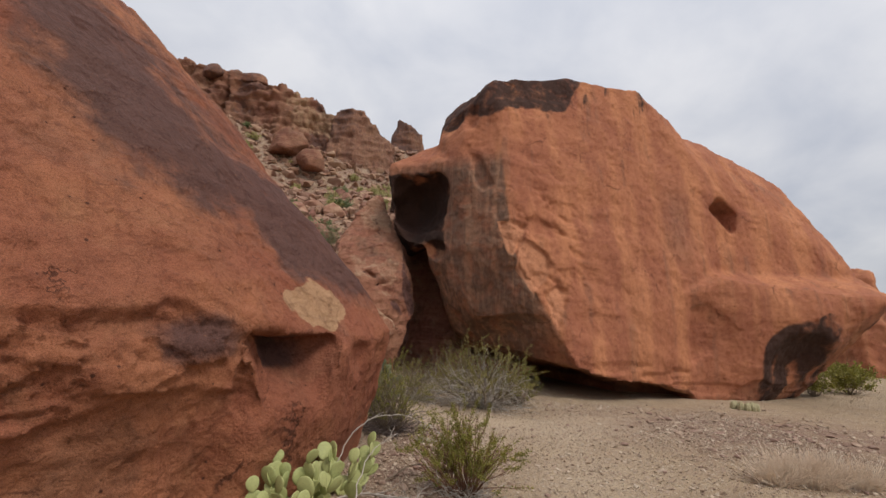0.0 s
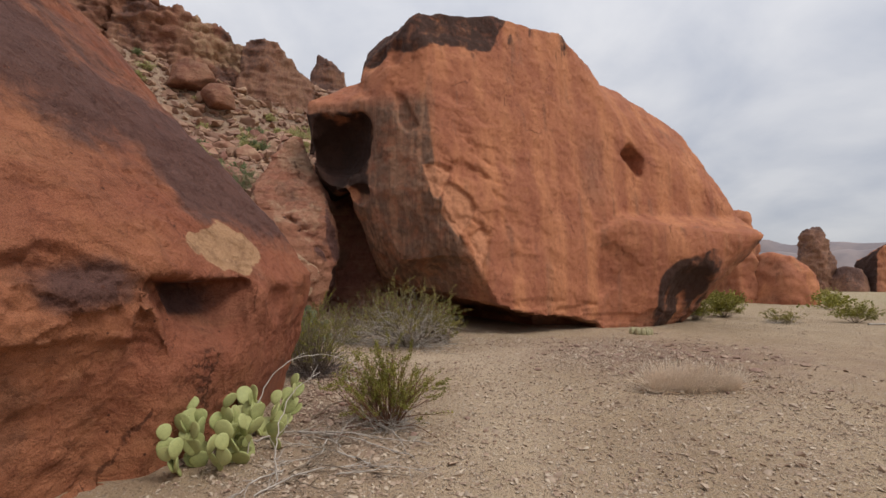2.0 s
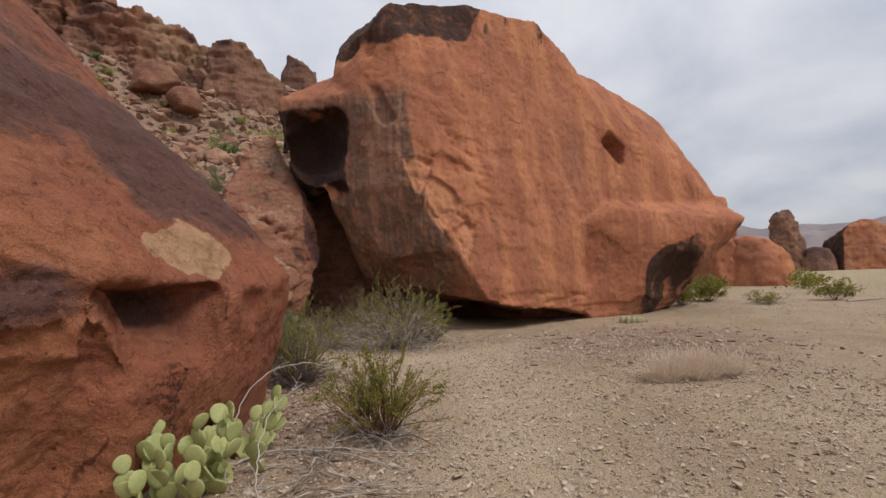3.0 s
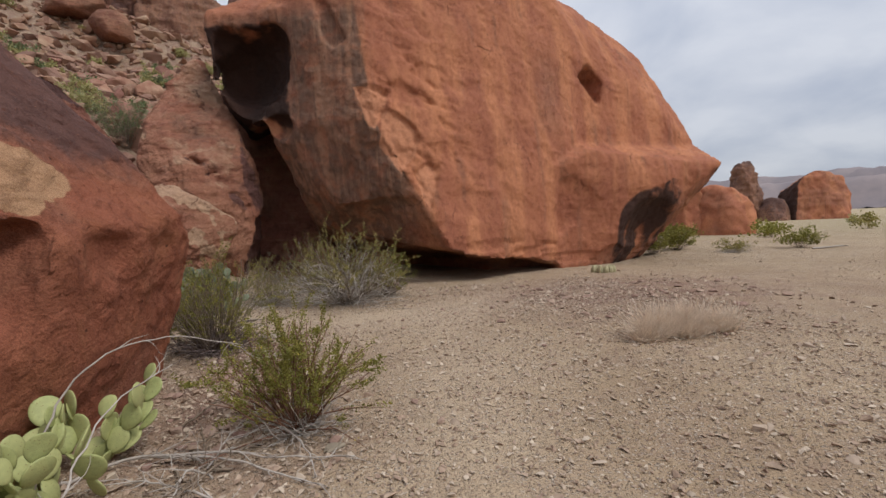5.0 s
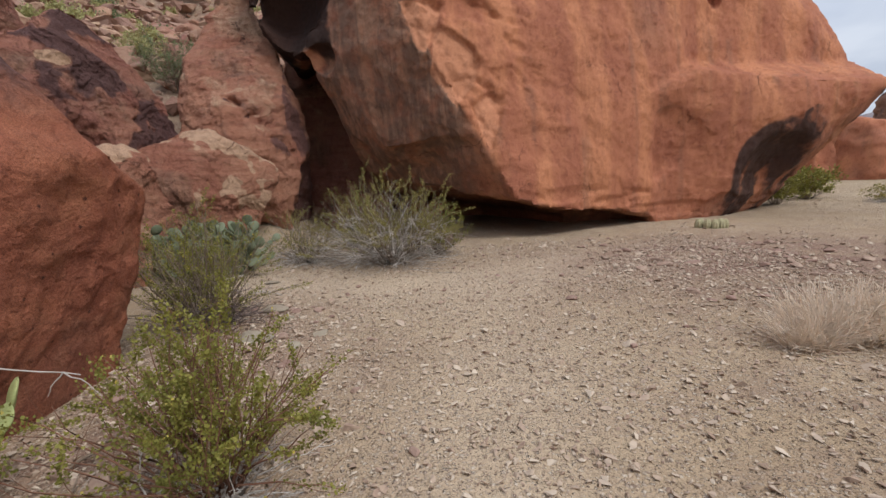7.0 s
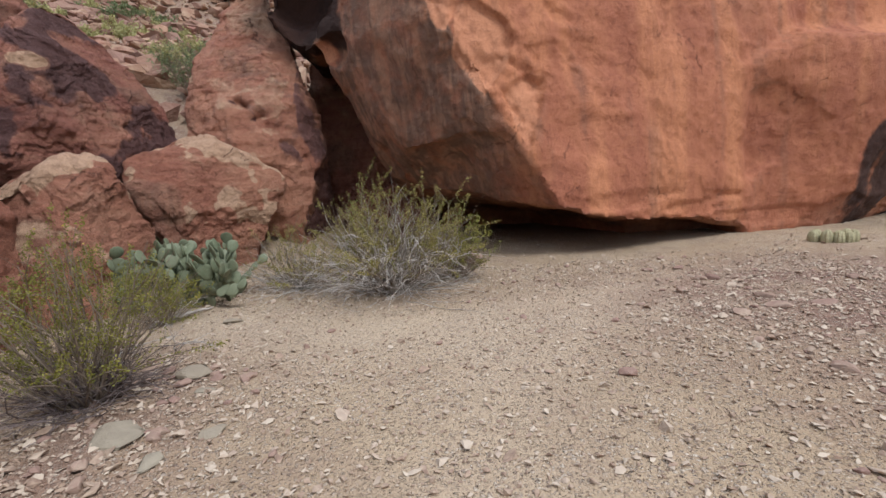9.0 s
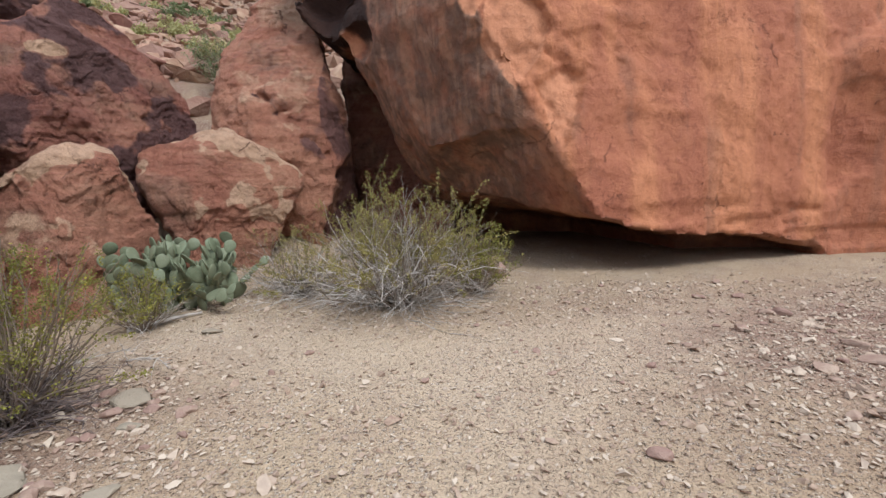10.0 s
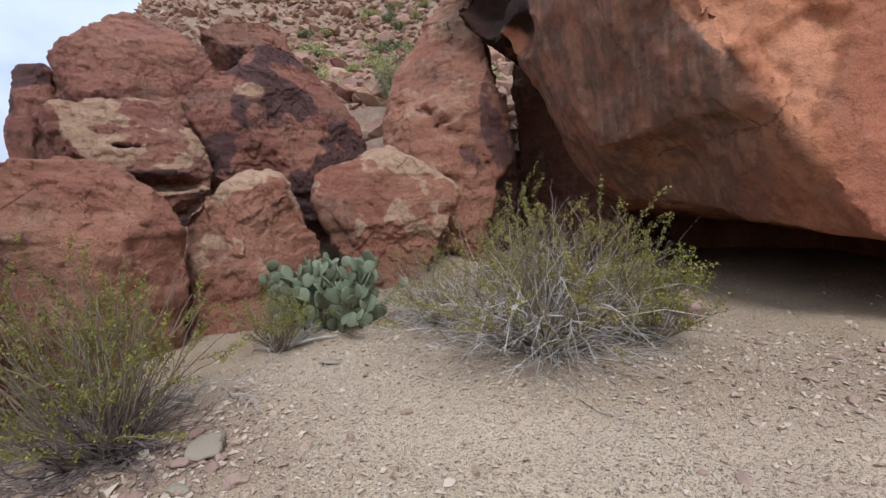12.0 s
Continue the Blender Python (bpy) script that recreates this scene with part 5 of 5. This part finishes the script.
def arching_limbs(name, label, x, y, limbs, seed):
    """Dead branches that rise from one foot, arch over and fork down to the ground; limbs are heading, reach, height and radius."""
    r = random.Random(seed)
    root = tagged(new(name), label, "branch")
    root.location = (x, y, height(x, y))
    for way, reach, tall, rad in limbs:
        a = radians(way)
        out = Vector((math.cos(a), math.sin(a), 0))
        side = Vector((-out.y, out.x, 0))
        path, bend = [], 0.0
        for i in range(11):
            t = i / 10
            bend += r.gauss(0, 0.035) * reach
            z = tall * 4 * t * (1 - 0.86 * t) / 1.17 + r.gauss(0, 0.012)
            path.append((out * (reach * t) + side * bend + Vector((0, 0, max(z, 0.01))), rad * (1 - 0.75 * t)))
        paths = [path]
        for _ in range(9):
            k = r.randint(3, 9)
            w = path[k][0] - path[k - 1][0]
            w = w.normalized() + side * r.choice((-0.8, 0.8)) * r.uniform(0.4, 1.2) + Vector((0, 0, r.uniform(-0.4, 0.2)))
            t = shoot(r, path[k][0], w, reach * r.uniform(0.2, 0.5), path[k][1] * 0.6, 6, 0.2, 0.10)
            paths.append([(Vector((p.x, p.y, max(p.z, 0.01))), q) for p, q in t])
        for i, line in enumerate(paths):
            pts, quads = tube_arrays([line], 5)
            part("twig" if i else "limb", mesh_from("twig" if i else "limb", pts, quads, MAT_TWIG), root)


arching_limbs("dead_brush", "bleached dead branches arching over a thorny bush", 1.2, 10.95, [(-112, 0.85, 0.62, 0.017), (-80, 0.9, 0.66, 0.019), (-55, 0.95, 0.55, 0.016), (-140, 1.0, 0.5, 0.014), (-95, 0.6, 0.75, 0.015), (-20, 1.1, 0.6, 0.015), (-165, 1.35, 0.55, 0.013), (-70, 0.75, 0.45, 0.013), (-125, 0.7, 0.8, 0.014), (15, 0.9, 0.8, 0.012), (-35, 0.7, 0.85, 0.013), (-178, 1.0, 0.9, 0.012)], 70)


def pad_shape(seed):
    """One cactus pad, 1 m tall from its joint, egg-shaped and plump."""
    r = random.Random(seed)
    bm = bmesh.new()
    bmesh.ops.create_icosphere(bm, subdivisions=3, radius=1.0)
    bend = r.uniform(-0.06, 0.06)
    for v in bm.verts:
        x, y, z = v.co
        wide = 0.40 * (1 + 0.22 * z)
        v.co = (x * wide * (1 - 0.25 * (z < -0.6) * (-z - 0.6) / 0.4), y * 0.085 * (1.1 - 0.25 * z) + bend * z * z, (z + 1) * 0.5)
    me = bpy.data.meshes.new("pad")
    bm.to_mesh(me)
    bm.free()
    me.polygons.foreach_set("use_smooth", np.full(len(me.polygons), True))
    return me


def prickly_pear(name, label, x, y, spread_, clumps, seed, mat, pad_size, wide=(1.0, 1.0), turn=0.0, levels=3):
    r = random.Random(seed)
    shapes = [pad_shape(seed + i) for i in range(4)]
    for me in shapes:
        me.materials.append(mat)
    root = tagged(new(name), label, "cactus")
    root.location = (x, y, height(x, y) - 0.01)

    def grow(p, way, level):
        s = pad_size * r.uniform(0.8, 1.15) * (0.92 ** level)
        m = way.to_track_quat("Z", "Y").to_matrix().to_4x4() @ Matrix.Rotation(r.uniform(0, 6.28), 4, "Z")
        ob = part("pad", shapes[r.randrange(4)], root)
        ob.matrix_local = Matrix.Translation(p) @ m @ Matrix.Diagonal((s, s, s, 1))
        if level < levels:
            for _ in range(r.choice((1, 2, 2) if level == 0 else (0, 1, 1, 2) if level < levels - 1 else (0, 0, 1))):
                side = m.to_3x3() @ Vector((1, 0, 0)) * r.uniform(-0.28, 0.28) * s
                w = (way + m.to_3x3() @ Vector((r.uniform(-0.8, 0.8), r.uniform(-0.3, 0.3), 0)) + Vector((0, 0, 0.35))).normalized()
                grow(p + way * s * 0.9 + side, w, level + 1)

    for i in range(clumps):
        a, d = r.uniform(0, 6.28), spread_ * math.sqrt(r.random())
        ux, uy = math.cos(a) * d * wide[0], math.sin(a) * d * wide[1]
        gx, gy = ux * math.cos(radians(turn)) - uy * math.sin(radians(turn)), ux * math.sin(radians(turn)) + uy * math.cos(radians(turn))
        grow(Vector((gx, gy, height(x + gx, y + gy) - height(x, y) - 0.01)), Vector((r.gauss(0, 0.4) + gx * 0.8, r.gauss(0, 0.4) + gy * 0.8, 1)).normalized(), 0)
    return root


prickly_pear("prickly_pear", "pale yellow-green prickly pear at the foot of the boulder", -1.1, 4.8, 0.66, 22, 31, MAT_PAD, 0.215, (0.4, 1.15), -32)
prickly_pear("prickly_pear", "dusty blue-green prickly pear cactus beside dry brush", -2.12, 11.15, 0.74, 60, 32, MAT_PAD_BLUE, 0.27, (1.2, 0.55), 0.0, 4)


def grass_tuft(name, label, x, y, radius, tall, blades, seed, mat=None):
    r = random.Random(seed)
    paths = []
    for _ in range(blades):
        a, d = r.uniform(0, 6.28), radius * math.sqrt(r.random())
        foot = Vector((math.cos(a) * d, math.sin(a) * d * 0.6, 0))
        w = Vector((math.cos(a) * 0.9 * d / radius + r.gauss(0, 0.4), math.sin(a) * 0.9 * d / radius + r.gauss(0, 0.4), 1.3))
        paths.append(shoot(r, foot, w, tall * r.uniform(0.45, 1.2), 0.0055, 4, 0.25, 0.04))
    pts, quads = tube_arrays(paths)
    ob = tagged(new(name, mesh_from(name, pts, quads, mat or MAT_STRAW)), label, "grass", kind="stuff")
    ob.location = (x, y, height(x, y))
    return ob


for gx, gy, gr, gt in ((4.62, 6.25, 0.20, 0.40), (4.92, 6.42, 0.24, 0.46), (5.16, 6.18, 0.20, 0.36), (5.42, 6.36, 0.24, 0.44), (5.74, 6.22, 0.21, 0.40), (5.30, 6.62, 0.2, 0.40)):
    grass_tuft("grass_tuft", "pale straw-coloured dry grass tuft on stony sand", gx, gy, gr, gt, 340, int(gx * 100))


def hedgehog_cactus(x, y):
    root = tagged(new("hedgehog_cactus"), "clump of small spiny straw-coloured cactus stems", "cactus")
    root.location = (x, y, height(x, y))
    r = random.Random(51)
    bm = bmesh.new()
    bmesh.ops.create_uvsphere(bm, u_segments=16, v_segments=8, radius=1)
    for v in bm.verts:
        a = math.atan2(v.co.y, v.co.x)
        f = 1 + 0.1 * math.cos(8 * a)
        v.co = (v.co.x * 0.5 * f, v.co.y * 0.5 * f, v.co.z * 0.8 + 0.55)
    me = bpy.data.meshes.new("stem")
    bm.to_mesh(me)
    bm.free()
    me.materials.append(MAT_SPINY)
    for i in range(13):
        ob = part("stem", me, root)
        a, d = r.uniform(0, 6.28), 0.3 * math.sqrt(r.random())
        s = r.uniform(0.11, 0.17)
        ob.location, ob.scale = (math.cos(a) * d, math.sin(a) * d * 0.7, -0.02), (s, s, s * 1.1)


MAT_SPINY = plain("spiny_cactus_skin", ((0.30, 0.28, 0.14), (0.48, 0.42, 0.27), (0.4, 0.35, 0.2)), 0.9, 30, False, 0.8)
hedgehog_cactus(8.7, 12.7)


def dead_branch(label, points, radius, twigs, seed, mat):
    """A fallen branch laid along the ground, with side twigs; points give x, y and height over the ground."""
    r = random.Random(seed)
    raw = [Vector((x, y, height(x, y) + h)) for x, y, h in points]
    fine = []
    for i in range(len(raw) - 1):
        a, b, c, d = raw[max(i - 1, 0)], raw[i], raw[i + 1], raw[min(i + 2, len(raw) - 1)]
        for k in range(6):
            t = k / 6
            fine.append(0.5 * (2 * b + (c - a) * t + (2 * a - 5 * b + 4 * c - d) * t * t + (3 * b - a - 3 * c + d) * t ** 3) + Vector((r.gauss(0, 0.006), r.gauss(0, 0.006), r.gauss(0, 0.004))))
    fine.append(raw[-1])
    n = len(fine)
    paths = [[(p, radius * (1 - 0.7 * i / n)) for i, p in enumerate(fine)]]
    for _ in range(twigs):
        k = r.randint(2, n - 2)
        w = (fine[k + 1] - fine[k]).normalized() + Vector((r.gauss(0, 0.6), r.gauss(0, 0.6), r.gauss(0.1, 0.2)))
        s = shoot(r, fine[k], w, r.uniform(0.08, 0.35), radius * 0.45, 5, 0.2)
        paths.append([(Vector((p.x, p.y, max(p.z, height(p.x, p.y) + 0.006))), q) for p, q in s])
    root = tagged(new("dead_branch"), label, "branch", "dead branches")
    root.location = raw[0]
    for i, path in enumerate(paths):
        pts, quads = tube_arrays([path], 5)
        name = "twig" if i else "limb"
        part(name, mesh_from(name, pts - np.array(raw[0]), quads, mat), root)


dead_branch("thin bleached stem arching up from the cactus", [(-1.0, 4.5, 0.0), (-0.95, 4.6, 0.5), (-0.75, 4.75, 0.85), (-0.4, 4.9, 0.92), (0.0, 5.05, 0.78)], 0.008, 4, 61, MAT_TWIG)
dead_branch("grey dead branch lying on the ground by the creosote bush", [(0.15, 4.2, 0.02), (-0.2, 4.5, 0.05), (-0.5, 4.75, 0.04), (-0.75, 4.9, 0.03)], 0.010, 16, 62, MAT_TWIG)
dead_branch("dark dead branch lying on the ground by the creosote bush", [(-0.55, 4.1, 0.02), (-0.3, 4.45, 0.06), (-0.05, 4.85, 0.08), (0.2, 5.1, 0.03)], 0.009, 18, 63, MAT_STEM)
dead_branch("grey twiggy branch flat on the sand", [(-0.75, 3.75, 0.02), (-0.45, 4.0, 0.05), (-0.1, 4.15, 0.03), (0.3, 4.1, 0.02)], 0.009, 16, 64, MAT_TWIG)
dead_branch("long bleached branch snaking over the ground by the cactus", [(-1.06, 4.91, 0.03), (-0.69, 5.09, 0.06), (-0.15, 4.86, 0.07), (0.21, 4.61, 0.04), (0.57, 4.31, 0.02)], 0.013, 12, 71, MAT_TWIG)
dead_branch("bleached forked branch lying by the creosote bush", [(-0.64, 5.1, 0.05), (-0.1, 4.89, 0.09), (0.16, 4.74, 0.07), (0.75, 4.59, 0.04)], 0.011, 9, 72, MAT_TWIG)
dead_branch("pale dead branch at the foot of the creosote bush", [(0.21, 5.24, 0.06), (0.4, 4.86, 0.08), (0.5, 4.47, 0.02)], 0.010, 10, 73, MAT_TWIG)
dead_branch("dark bent branch arching over bare ground", [(-0.58, 5.62, 0.02), (-0.24, 5.8, 0.16), (0.1, 5.6, 0.14), (0.3, 5.0, 0.02)], 0.010, 9, 74, MAT_STEM)
dead_branch("grey dead branch lying on the sand", [(-0.54, 3.9, 0.02), (-0.32, 4.15, 0.06), (0.06, 3.96, 0.05), (0.52, 3.87, 0.02)], 0.011, 12, 75, MAT_STEM)
dead_branch("thin pale stem standing up through the cactus", [(-0.62, 3.95, 0.0), (-0.66, 4.05, 0.22), (-0.68, 4.3, 0.4), (-0.62, 4.6, 0.62), (-0.4, 4.95, 0.72)], 0.009, 6, 76, MAT_TWIG)
rb = random.Random(91)
for i in range(9):
    bx, by, ba = rb.uniform(-0.75, 0.1), rb.uniform(3.9, 5.0), rb.uniform(0, 6.28)
    steps = [(bx + math.cos(ba) * t + rb.gauss(0, 0.05), by + math.sin(ba) * t + rb.gauss(0, 0.05), 0.015 + 0.10 * rb.random() * (t > 0)) for t in (0, 0.22, 0.45, 0.7)]
    dead_branch("curved dry twig branch strewn on the gravel", steps, rb.uniform(0.006, 0.011), 12, 920 + i, (MAT_TWIG, MAT_TWIG, MAT_STEM)[i % 3])
for i in range(5):
    bx, by, ba = rb.uniform(-1.4, -0.5), rb.uniform(8.6, 9.6), rb.uniform(0, 6.28)
    steps = [(bx + math.cos(ba) * t + rb.gauss(0, 0.05), by + math.sin(ba) * t + rb.gauss(0, 0.05), 0.015 + 0.12 * rb.random() * (t > 0)) for t in (0, 0.2, 0.4, 0.6)]
    dead_branch("grey dry twig branch under the shrubs", steps, rb.uniform(0.006, 0.010), 12, 940 + i, MAT_TWIG)
dead_branch("bleached log end on the sand by the cactus", [(-1.7, 9.9, 0.03), (-1.45, 10.3, 0.05), (-1.3, 10.6, 0.03)], 0.035, 4, 65, MAT_TWIG)
dead_branch("bleached stick on the open flat", [(20.2, 14.6, 0.03), (21.2, 14.4, 0.06), (22.0, 14.5, 0.03)], 0.05, 2, 66, MAT_TWIG)
